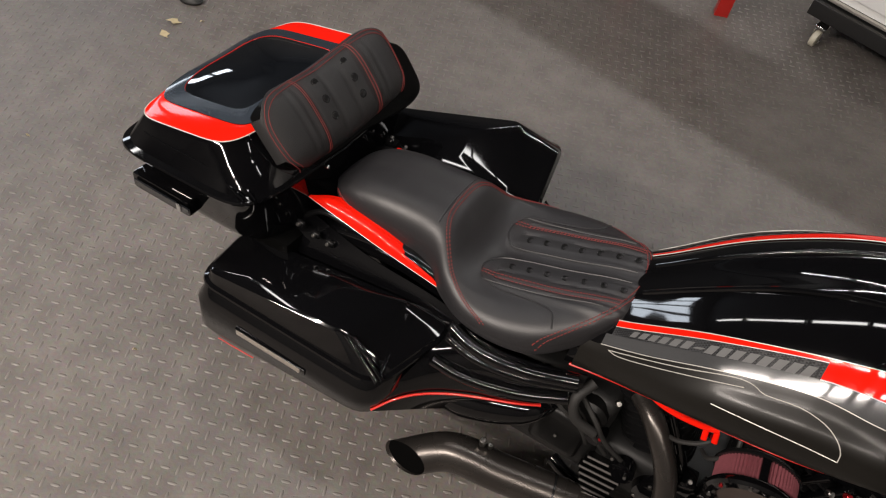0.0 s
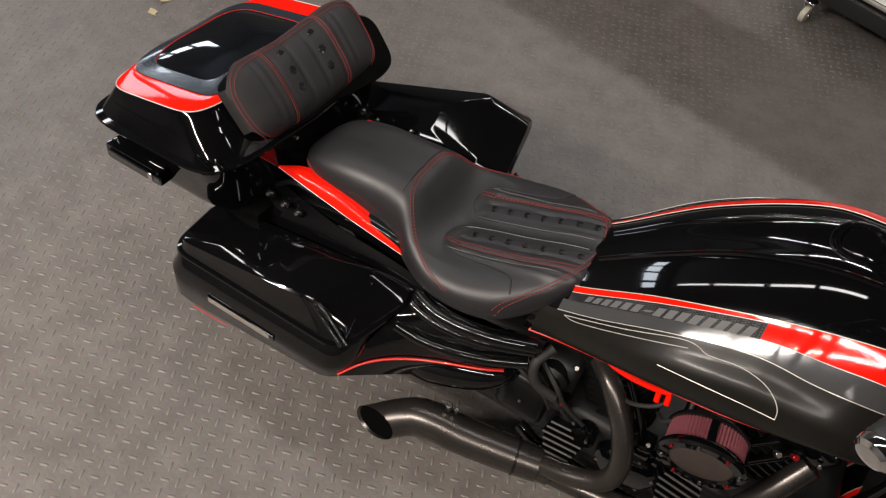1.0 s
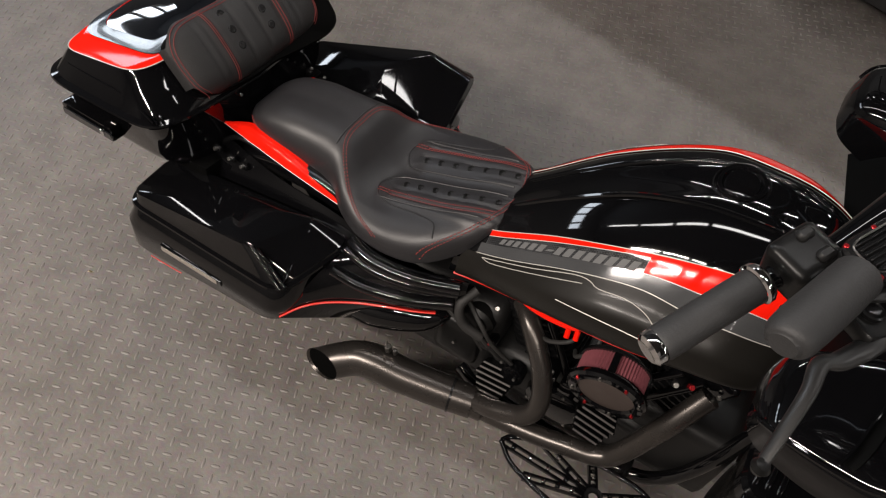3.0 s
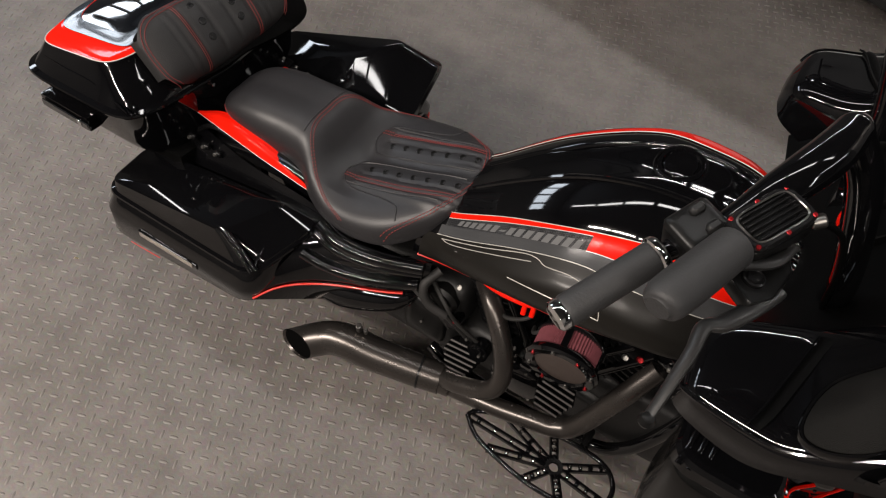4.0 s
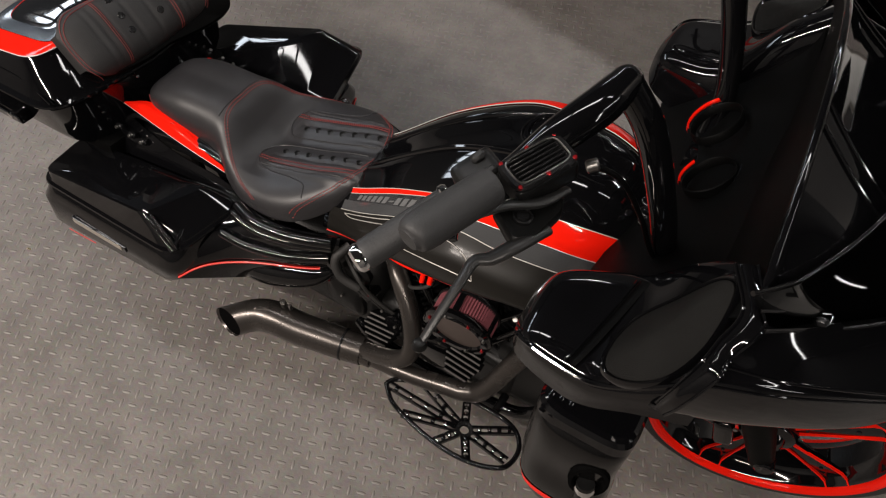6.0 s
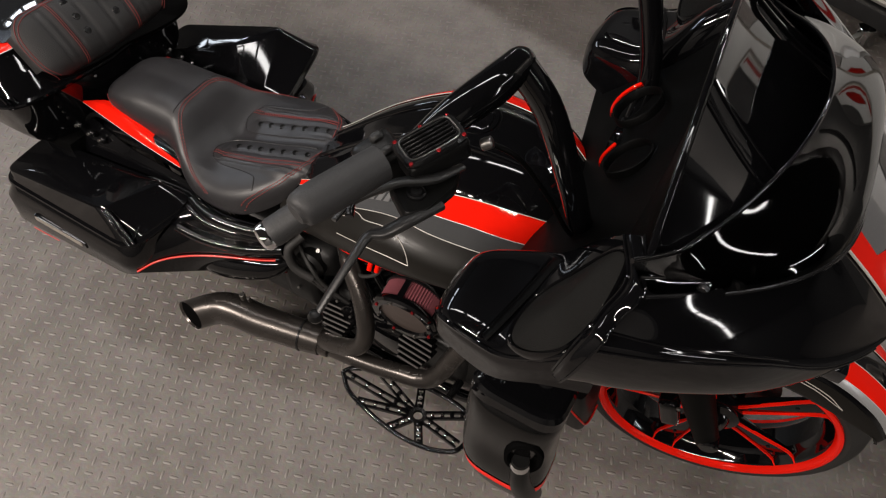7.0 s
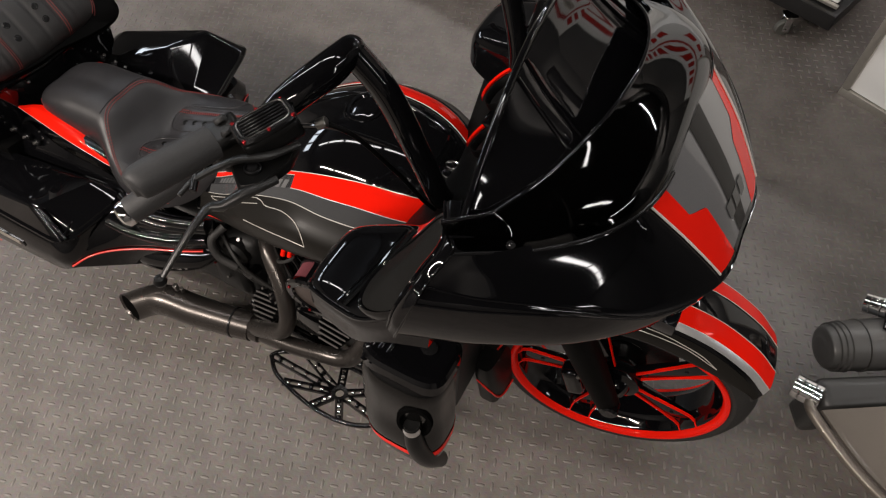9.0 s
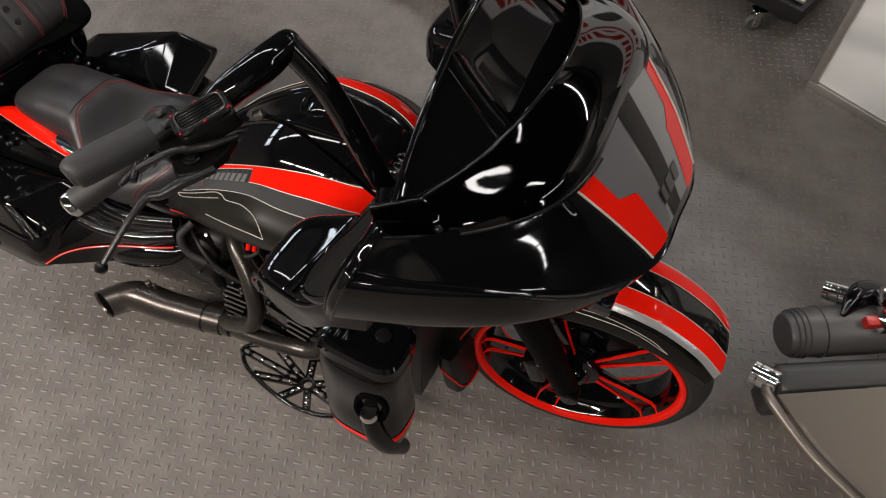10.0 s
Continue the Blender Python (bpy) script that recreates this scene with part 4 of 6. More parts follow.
# finned side covers with machined edges
for c, tilt, n in (((0.112, -0.165, 0.245), -20, 6), ((0.375, -0.178, 0.335), 18, 6)):
    fm = pose(*c, -38, tilt * 0.4, 0)
    for k in range(n):
        z = (k - n / 2) * 0.015
        ln = 0.105 - 0.012 * abs(k - n / 2)
        f = bpart("cooling_fin", block((0, 0, z), (ln, 0.05, 0.006), 0.002, fm, 1), BLKMET, eng)
        bpart("fin_edge", block((0, -0.0255, z), (ln * 0.94, 0.0025, 0.0046), 0, fm), FINEDGE, f)
bpart("cam_cover", lathe([(0, 0.03), (0.06, 0.03), (0.075, 0.02), (0.08, 0)], 32, pose(0.27, -0.135, 0.24, 90, 0, 0)), BLACK, eng, "gloss black cam cover")
for k in range(6):
    a = radians(60 * k + 15)
    bpart("bolt", rod((0.27 + 0.068 * math.cos(a), -0.158, 0.24 + 0.068 * math.sin(a)), (0.27 + 0.068 * math.cos(a), -0.163, 0.24 + 0.068 * math.sin(a)), 0.005, 8), STEEL, eng)
bpart("crankcase", block((0.56, 0, 0.27), (0.26, 0.24, 0.26), 0.04, None, 3), DARKPL, eng)
bpart("oil_tank", block((-0.02, -0.12, 0.3), (0.13, 0.1, 0.16), 0.03, None, 3), SATIN, eng)
bpart("starter_housing", rod((0.02, -0.17, 0.42), (0.02, -0.06, 0.42), 0.045, 20, 0.01), SATIN, eng)
bpart("hose", tube([(0.0, -0.15, 0.52), (-0.02, -0.19, 0.49), (0.0, -0.2, 0.44), (0.05, -0.19, 0.41)], 0.012, 12, 8), RUBBER, eng, "rubber breather hose")
for c, m_ in (((0.225, -0.15, 0.575), REDBOLT), ((0.245, -0.155, 0.56), REDBOLT), ((0.287, -0.14, 0.58), CHROME), ((0.47, -0.16, 0.585), STEEL), ((0.5, -0.15, 0.59), REDBOLT), ((0.06, -0.16, 0.51), STEEL), ((-0.05, -0.175, 0.45), STEEL)):
    bpart("fitting", rod(c, (c[0] + 0.004, c[1] - 0.01, c[2] + 0.012), 0.0065, 10), m_, eng)
for k in range(4):
    bpart("tappet_block", block((0.235 + 0.045 * k, -0.135, 0.345), (0.034, 0.05, 0.05), 0.008, None, 2), BLACK, eng)
    bpart("bolt", rod((0.235 + 0.045 * k, -0.15, 0.372), (0.235 + 0.045 * k, -0.155, 0.38), 0.006, 8), STEEL, eng)
for c, r_ in (((-0.08, -0.16, 0.37), 0.028), ((0.06, -0.155, 0.36), 0.024), ((0.15, -0.16, 0.29), 0.03)):
    bpart("cover_cap", lathe([(0, 0.018), (r_ * 0.7, 0.018), (r_ * 0.8, 0.012), (r_, 0.012), (r_, -0.02)], 24, pose(*c, 80, 0, 0)), BLACK, eng)
for k in range(9):
    c = (-0.2 + 0.045 * k, -0.165 - 0.006 * (k % 3), 0.3 + 0.035 * ((k * 7) % 4))
    bpart("bolt", rod(c, (c[0], c[1] - 0.01, c[2] + 0.006), 0.0042, 8), STEEL if k % 3 else REDBOLT, eng)
for k in range(3):
    bpart("cable", tube([(-0.12 + 0.04 * k, -0.14, 0.48), (-0.06 + 0.05 * k, -0.18, 0.44), (0.02 + 0.03 * k, -0.175, 0.38), (0.05 + 0.05 * k, -0.15, 0.3)], 0.006, 8, 6), RUBBER, eng)
for k in range(3):
    bpart("ignition_wire", tube([(0.23 + 0.06 * k, -0.12, 0.6), (0.25 + 0.05 * k, -0.165, 0.56), (0.2 + 0.07 * k, -0.17, 0.51), (0.16 + 0.1 * k, -0.13, 0.47)], 0.005, 8, 6), RUBBER, eng)
bpart("frame_tube", tube([(0.0, -0.13, 0.13), (0.1, -0.15, 0.12), (0.45, -0.15, 0.12), (0.6, -0.14, 0.2), (0.68, -0.1, 0.5), (0.72, -0.05, 0.9)], 0.018, 14, 8), BLACK, bike)
bpart("frame_tube", tube([(-0.15, 0.14, 0.16), (0.1, 0.15, 0.12), (0.45, 0.15, 0.12), (0.6, 0.14, 0.2), (0.68, 0.1, 0.5), (0.72, 0.05, 0.9)], 0.018, 14, 8), BLACK, bike)
bpart("side_stand", tube([(0.5, 0.16, 0.14), (0.45, 0.26, 0.06), (0.42, 0.34, 0.01)], 0.014, 12, 6), BLACK, bike, "black side stand, folded out", rise=0)

bpart("coil_bracket", tube([(0.1, -0.165, 0.6), (0.13, -0.167, 0.588), (0.17, -0.168, 0.584), (0.22, -0.168, 0.59), (0.25, -0.166, 0.6)], 0.0065, 12, 6), RED, eng, "red coil bracket")
for p_ in ((0.228, -0.168, 0.588), (0.248, -0.166, 0.592)):
    bpart("coil_plug", rod(p_, (p_[0] + 0.004, p_[1] - 0.016, p_[2] - 0.016), 0.0062, 12), RED, eng, "red plug")

# ---- floorboards: half-moon frames with spokes ----
for s in SIDES:
    out = [(0.204, 0.292), (0.25, 0.332), (0.317, 0.356), (0.389, 0.373), (0.452, 0.38), (0.506, 0.378), (0.555, 0.367), (0.596, 0.34), (0.6, 0.28), (0.55, 0.235), (0.42, 0.225), (0.3, 0.242), (0.225, 0.268), (0.204, 0.292)]
    fbz = 0.232
    fb_z = lambda x: 0.176 + 0.12 * x
    board = bpart("floorboard", tube([(x, s * y, fb_z(x)) for x, y in out], 0.0068, 10, 6), BLACK, bike, "black half-moon floorboard with cut-out spokes", rise=0)
    hub = (0.457, s * 0.308, fbz)
    bpart("hub", lathe([(0.012, -0.005), (0.022, -0.006), (0.024, 0), (0.022, 0.006), (0.013, 0.005)], 20, pose(*hub)), BLKMET, board, rise=0)
    for j, (x, y) in enumerate(((0.215, 0.292), (0.29, 0.347), (0.405, 0.374), (0.5, 0.377), (0.588, 0.33), (0.57, 0.247), (0.42, 0.225), (0.3, 0.244))):
        p, q = Vector(hub), Vector((x, s * y, fb_z(x)))
        dd = (q - p).normalized()
        side = dd.cross(Vector((0, 0, 1)))
        bms = []
        for w0 in (-0.0085, 0.0085):
            bms.append(stack([[c + side * (w0 + w) + Vector((0, 0, h)) for w, h in ((-0.003, -0.006), (0.003, -0.006), (0.003, 0.004), (0.0018, 0.006), (-0.0018, 0.006), (-0.003, 0.004))] for c in (p + dd * 0.02, q)]))
        sp = bpart("spoke", join(*bms), BLACK, board, "gloss black twin-bar spoke", rise=0)
        for k in (0.3, 0.5, 0.7, 0.9):
            c = p.lerp(q, k)
            bpart("stud", lathe([(0.0062, -0.005), (0.0062, 0.004), (0.0045, 0.0075), (0, 0.0085)], 10, Matrix.Translation(c)), CHROME if (j + int(k * 10)) % 3 else BLACK, sp, rise=0)
    bpart("mount", tube([(0.5, s * 0.22, fbz - 0.01), (0.5, s * 0.15, 0.2)], 0.012, 10, 2), BLKMET, board, rise=0)

# ---- lower fairings ----
def low_ring(s, z, cx, cy, a, b, p=3.0, n=48):
    return [(x, s * y, z) for x, y in oval(cx, cy, a, b, p, n)]


LZ = [0.325, 0.335, 0.37, 0.4, 0.445, 0.49, 0.565, 0.65, 0.695, 0.712, 0.718]
low_x, low_y, low_a, low_b = table(LZ, [0.748, 0.748, 0.742, 0.735, 0.724, 0.716, 0.708, 0.706, 0.708, 0.71, 0.712], [0.378, 0.378, 0.375, 0.372, 0.364, 0.357, 0.348, 0.345, 0.342, 0.338, 0.335],
                                   [0.012, 0.024, 0.06, 0.08, 0.096, 0.1, 0.1, 0.1, 0.097, 0.085, 0.065], [0.008, 0.018, 0.042, 0.058, 0.074, 0.08, 0.079, 0.078, 0.072, 0.058, 0.035])
for s in SIDES:
    at_ = lambda z, g=0.0: low_ring(s, z, low_x(z), low_y(z), low_a(z) + g, low_b(z) + g)
    low = bpart("lower_fairing", stack([at_(LZ[0] + (LZ[-1] - LZ[0]) * k / 40) for k in range(41)]), LOWBLK, bike, "satin black lower fairing with red stripe", rise=0)
    glove = bpart("glovebox", stack([low_ring(s, 0.7, 0.706, 0.335, 0.1, 0.072, 4), low_ring(s, 0.724, 0.706, 0.332, 0.099, 0.071, 4), low_ring(s, 0.733, 0.706, 0.33, 0.093, 0.066, 4), low_ring(s, 0.737, 0.706, 0.328, 0.085, 0.058, 4), low_ring(s, 0.738, 0.706, 0.325, 0.05, 0.03, 4)]), BLACK, low, "gloss black glovebox lid", rise=0, sharp=16)
    for k in range(3):
        bpart("rib", tube([(0.635 + 0.02 * k, s * 0.275, 0.735), (0.63 + 0.02 * k, s * 0.35, 0.738), (0.625 + 0.02 * k, s * 0.4, 0.716)], 0.0062, 10, 4), BLACK, glove, rise=0)
    bpart("rib", tube([(0.62, s * 0.392, 0.722), (0.7, s * 0.398, 0.724), (0.79, s * 0.385, 0.72)], 0.004, 8, 4), BLACK, glove, rise=0)
    bpart("latch", lathe([(0.016, 0.0), (0.018, 0.004), (0.012, 0.006), (0, 0.005)], 20, pose(0.74, s * 0.32, 0.737)), BLKMET, glove, rise=0)
    bpart("red_stripe", grid([[Vector(p) for p in at_(z, 0.0015)] for z in (0.448, 0.458, 0.468)], close_v=True), RED, low, "gloss red stripe", rise=0)
    vm = Matrix.Translation((0.762, s * 0.421, 0.6)) @ Vector((0.3, s * 1.0, 0.12)).to_track_quat("Z", "Y").to_matrix().to_4x4()
    # vent opening's depth is put in as flat black colour
    bpart("vent", lathe([(0.045, -0.004), (0.043, 0.007), (0.036, 0.008), (0.032, 0.002), (0.03, -0.004), (0, -0.004)], 28, vm @ Matrix.Diagonal((0.9, 1.25, 1, 1))), HOLLOWBLK, low, "dark round air vent", rise=0)
    bpart("highway_peg", tube([(0.76, s * 0.43, 0.60), (0.774, s * 0.437, 0.52), (0.79, s * 0.415, 0.43), (0.806, s * 0.372, 0.335)], [0.018, 0.022, 0.026, 0.021], 16, 6), SATIN, low, "satin black footpeg", rise=0)
    bpart("peg_band", lathe([(0.0195, -0.008), (0.0215, 0), (0.0195, 0.008)], 16, Matrix.Translation((0.762, s * 0.432, 0.585)) @ Vector((0.015, s * 0.012, -0.08)).to_track_quat("Z", "Y").to_matrix().to_4x4()), CHROME, low, rise=0)
bpart("radiator", block((0.74, 0, 0.45), (0.05, 0.4, 0.38), 0.012, None, 2), DARKPL, bike)
# chin spoiler behind the front wheel, with a red edge
chin = bpart("chin_spoiler", stack([rr(0.815, 0.03, 0.1, 0.2, p=4), rr(0.82, 0.035, 0.115, 0.21, p=4), rr(0.805, 0.035, 0.14, 0.36, p=4), rr(0.8, 0.025, 0.135, 0.4, p=4)]), SATIN, bike, "satin black chin spoiler", rise=0)
bpart("pinstripe", tube([(0.79, -0.138, 0.345), (0.83, -0.13, 0.3), (0.853, -0.09, 0.225), (0.857, 0.0, 0.208), (0.85, 0.09, 0.225)], 0.003, 6, 4), REDLINE, chin, rise=0)

# ---- front wheel, fork, fender ----
FW = pose(1.11, 0.076, 0.3545, 3.6, 0, 9.1)
FP = pose(1.104, 0.095, 0.34, 1.73, 0, 8.0)  # the fender sits slightly askew of the wheel
AX = FW @ pose(0, 0, 0, 90, 0, 0)
fwheel = bpart("front_wheel", lathe([(0.275, -0.083), (0.285, -0.09), (0.3, -0.094), (0.318, -0.086), (0.338, -0.05), (0.347, -0.012), (0.347, 0.012), (0.336, 0.034), (0.318, 0.052), (0.3, 0.061), (0.285, 0.056), (0.275, 0.048)], 96, AX), RUBBER, bike, "front wheel with black tyre", rise=0)
for sg, h in ((1, 0.05), (-1, -0.084)):
    bpart("rim_lip", lathe([(0.266, h - 0.008 * sg), (0.268, h), (0.271, h + 0.007 * sg), (0.276, h + 0.012 * sg), (0.281, h + 0.013 * sg), (0.286, h + 0.011 * sg), (0.288, h + 0.005 * sg), (0.288, h - 0.005 * sg)], 96, AX), RED, fwheel, "gloss red rim lip", rise=0)
bpart("rim_barrel", lathe([(0.27, 0.05), (0.262, 0.04), (0.258, 0.02), (0.244, 0.008), (0.242, -0.05), (0.256, -0.062), (0.262, -0.074), (0.27, -0.085)], 96, AX), BLACK, fwheel, "gloss black rim barrel", rise=0)
bpart("hub", lathe([(0, 0.075), (0.028, 0.075), (0.034, 0.068), (0.04, 0.056), (0.062, 0.05), (0.07, 0.034), (0.062, 0), (0.07, -0.034), (0.062, -0.05), (0.04, -0.06), (0, -0.06)], 36, AX), BLACK, fwheel, "gloss black hub", rise=0)
for k in range(5):
    base = AX @ pose(0, 0, 0, 0, 0, 259 + 72 * k)
    sp = bpart("spoke", block((0.15, 0, 0.018), (0.2, 0.04, 0.022), 0.006, base, 2), BLACK, fwheel, "gloss black spoke with red edges", rise=0)
    for w in (-1, 1):
        bm = stack([[base @ Vector((r, w * y + dy, zz + h)) for dy, h in ((-0.0019, -0.006), (0.0019, -0.006), (0.0019, 0.002), (-0.0019, 0.002))] for r, y, zz in ((0.06, 0.012, 0.034), (0.12, 0.017, 0.032), (0.19, 0.024, 0.03), (0.2, 0.026, 0.03), (0.238, 0.03, 0.03), (0.255, 0.03, 0.034), (0.272, 0.03, 0.054))])
        bpart("spoke_edge", bm, RED, sp, "red spoke edge", rise=0)
    for r in (0.09, 0.2):
        bpart("stud", rod(base @ Vector((r, 0, 0.026)), base @ Vector((r, 0, 0.032)), 0.005, 8), BLKMET, sp, rise=0)
for sg in (-1, 1):
    if sg < 0:
        bpart("brake_disc", lathe([(0.06, 0.052 * sg), (0.15, 0.052 * sg), (0.15, 0.057 * sg), (0.06, 0.057 * sg), (0.06, 0.052 * sg)], 48, AX), BLKMET, fwheel, rise=0)
    leg = bpart("fork_leg", tube([FW @ Vector((0.0, sg * 0.105, -0.02)), FW @ Vector((-0.1, sg * 0.107, 0.2)), FW @ Vector((-0.2, sg * 0.108, 0.42)), FW @ Vector((-0.31, sg * 0.108, 0.66))], [0.03, 0.04, 0.042, 0.034], 20, 6), MATTEBLK, bike, "matte black fork leg", rise=0)
    bpart("axle_cap", rod(FW @ Vector((0, sg * 0.1, 0)), FW @ Vector((0, sg * 0.14, 0)), 0.024, 16, 0.005), BLACK, leg, rise=0)
    cal = bpart("brake_caliper", block((-0.1, sg * 0.07, 0.04), (0.05, 0.05, 0.11), 0.02, FW @ pose(0, 0, 0, 0, -18, 0), 3), BLACK, bike, "gloss black brake caliper", rise=0)
    bpart("bolt", rod(FW @ Vector((-0.1, sg * 0.096, 0.07)), FW @ Vector((-0.1, sg * 0.102, 0.07)), 0.006, 8), STEEL, cal, rise=0)
FPROF = ((-0.108, 0.31), (-0.108, 0.345), (-0.1, 0.375), (-0.078, 0.396), (-0.04, 0.404), (0, 0.406), (0.04, 0.404), (0.078, 0.396), (0.1, 0.375), (0.108, 0.345), (0.108, 0.31))
rows = []
for d in (37, 40, 52, 70, 90, 110, 130, 150, 170, 186, 190):
    a = radians(d)
    cut = 0.05 if d < 41 else (0.02 if d < 60 else (0.03 if d > 180 else 0.0))
    rows.append([tuple(FP @ Vector((max(r, 0.312 + cut) * math.cos(a), y, max(r, 0.312 + cut) * math.sin(a)))) for y, r in FPROF])
ffen = net(rows)
ffender = bpart("front_fender", patch(ffen, 0, 1, 0, 1, 60, 40), BLACK, bike, "gloss black front fender with red stripes", rise=0, solid=0.004)
for v0, v1, m_ in ((0.29, 0.415, RED), (0.585, 0.71, RED), (0.235, 0.29, FENDSILVER), (0.71, 0.765, FENDSILVER)):
    bpart("stripe", patch(ffen, 0.02, 0.97, v0, v1, 60, 6, 0.002, True), m_, ffender, rise=0)
for v0, v1 in ((0.02, 0.2), (0.8, 0.98)):
    bpart("fender_side", patch(ffen, 0.02, 0.98, v0, v1, 60, 6, 0.0015, True), CHARCOAL, ffender, "charcoal fender side", rise=0)
for v in (0.29, 0.415, 0.585, 0.71):
    bpart("pinstripe", tube([on(ffen, 0.02 + 0.95 * k / 40, v, 0.002, True)[0] for k in range(41)], 0.001, 6, 1), SILVER, ffender, rise=0)
for v in (0.2, 0.8):
    bpart("pinstripe", tube([on(ffen, u, v + dv * (1 if v < 0.5 else -1), 0.002, True)[0] for u, dv in ((0.24, -0.085), (0.3, -0.06), (0.4, -0.03), (0.52, -0.005), (0.6, -0.02), (0.48, -0.045), (0.34, -0.075), (0.24, -0.085))], 0.0009, 6, 4), SILVER, ffender, rise=0)
for v in (0.03, 0.97):
    bpart("pinstripe", tube([on(ffen, 0.62 + 0.37 * k / 12, v, 0.002, True)[0] for k in range(13)], 0.0025, 6, 1), REDLINE, ffender, rise=0)

# ---- fairing ----
def fr(s):
    return [[(0.755, s * 0.465, 1.02), (0.779, s * 0.511, 1.105), (0.806, s * 0.5, 1.182), (0.811, s * 0.474, 1.199), (0.818, s * 0.452, 1.219), (0.826, s * 0.432, 1.236)],
            [(0.875, s * 0.41, 1.015), (0.888, s * 0.455, 1.085), (0.889, s * 0.455, 1.166), (0.889, s * 0.438, 1.183), (0.889, s * 0.41, 1.208), (0.89 - 0.034 * (s > 0), s * 0.378, 1.228)],
            [(1.01, s * 0.325, 1.005), (1.02, s * 0.365, 1.063), (1.007, s * 0.37, 1.132), (1.002, s * 0.359, 1.148), (1.004, s * 0.305, 1.187), (1.0 - 0.022 * (s > 0), s * 0.248, 1.222)],
            [(1.08, s * 0.2, 0.975), (1.115, s * 0.245, 1.02), (1.112, s * 0.275, 1.085), (1.103, s * 0.268, 1.1), (1.062, s * 0.24, 1.17), (1.02 - 0.02 * (s > 0), s * 0.217, 1.226)],
            [(1.12, s * 0.1, 0.97), (1.175, s * 0.13, 1.03), (1.188, s * 0.135, 1.052), (1.186, s * 0.125, 1.064), (1.11, s * 0.16, 1.15), (1.03 - 0.018 * (s > 0), s * 0.197, 1.231)]]


fa = net(fr(-1) + [[(1.13, 0, 0.97), (1.185, 0, 1.03), (1.197, 0, 1.052), (1.194, 0, 1.066), (1.125, 0, 1.165), (1.03, 0, 1.272)]] + fr(1)[::-1])
fairing = bpart("fairing", patch(fa, 0, 1, 0, 1, 100, 50), BLACK, bike, "gloss black frame-mounted fairing with shark nose", solid=0.006)
for sgn in SIDES:
    e = lambda k: 0.5 + sgn * k
    # red flash beside the nose panel, wider towards the bottom
    def flash(u, v):
        vv = 0.62 + 0.37 * v
        w = 0.05 - 0.022 * max(0.0, min(1.0, (v - 0.52) / 0.1))
        return fa(e(0.1) - sgn * w * u, vv)
    bpart("red_flash", patch(flash, 0, 1, 0.0, 1, 12, 40, 0.0022, sgn > 0), RED, fairing, "gloss red flash on the nose")
    bpart("pinstripe", tube([on(fa, e(0.1), 0.62 + 0.37 * k / 16, 0.0035, False)[0] for k in range(17)], 0.0022, 6, 2), SILVER, fairing)
    for vv, reach in ((0.41, 0.72), (0.595, 0.46)):
        bpart("shoulder_crease", tube([on(fa, e(0.5 * (1 - k / 30 * reach)), vv - 0.08 * reach * (k / 30) * (vv > 0.5), 0.0002, False)[0] for k in range(31)], 0.0022, 8, 1), BLACK, fairing)
    bpart("turn_signal", block((1.135, sgn * 0.2, 1.0), (0.04, 0.05, 0.03), 0.008, None, 2), SMOKED, fairing, "smoked turn signal")
    # hinge strip behind the fairing's rear edge
    inner_e = [(0.772, 0.35, 1.236), (0.8, 0.412, 1.232), (0.791, 0.452, 1.207), (0.785, 0.477, 1.192), (0.772, 0.502, 1.15), (0.764, 0.507, 1.105)]
    outer_e = [(0.797, 0.345, 1.246), (0.826, 0.428, 1.243), (0.812, 0.468, 1.208), (0.808, 0.495, 1.194), (0.791, 0.513, 1.135), (0.78, 0.515, 1.098)]
    ribs = net([[tuple(np.array(p) * (1, sgn, 1)), tuple((np.array(p) + np.array(q)) / 2 * (1, sgn, 1) + (-0.002, sgn * 0.003, 0.005)), tuple(np.array(q) * (1, sgn, 1))] for p, q in zip(inner_e, outer_e)])
    strip = bpart("hinge_strip", patch(ribs, 0, 1, 0, 1, 50, 8), BLACK, fairing, "gloss black hinge strip", solid=0.004)
    for edge in (inner_e, outer_e):
        bpart("strip_edge", tube([Vector((x, sgn * y, z + 0.0015)) for x, y, z in edge], 0.0022, 8, 8), BLACK, strip)
    for c in ((0.892, sgn * 0.374, 1.234), (1.008, sgn * 0.226, 1.246)):
        bpart("screw", lathe([(0, 0.0035), (0.0035, 0.0035), (0.006, 0.001), (0.007, -0.006)], 14, Matrix.Translation(c) @ Vector((0.55, sgn * 0.5, 0.65)).to_track_quat("Z", "Y").to_matrix().to_4x4()), BLKMET, fairing, rise=0)
def nose(u, v):
    """The grey field between the two flashes; wider where they narrow."""
    half = 0.0505 + 0.022 * max(0.0, min(1.0, (v - 0.52) / 0.1))
    return fa(0.5 + half * (2 * u - 1), 0.63 + 0.355 * v)


bpart("nose_panel", patch(nose, 0, 1, 0, 1, 24, 36, 0.0016, False), NOSEGREY, fairing, "graphite nose panel")
bpart("nose_stripe", patch(fa, 0.5 - 0.016, 0.5 + 0.016, 0.63, 0.98, 8, 24, 0.0026, False), CHARCOAL, fairing, "dark centre stripe of the nose")
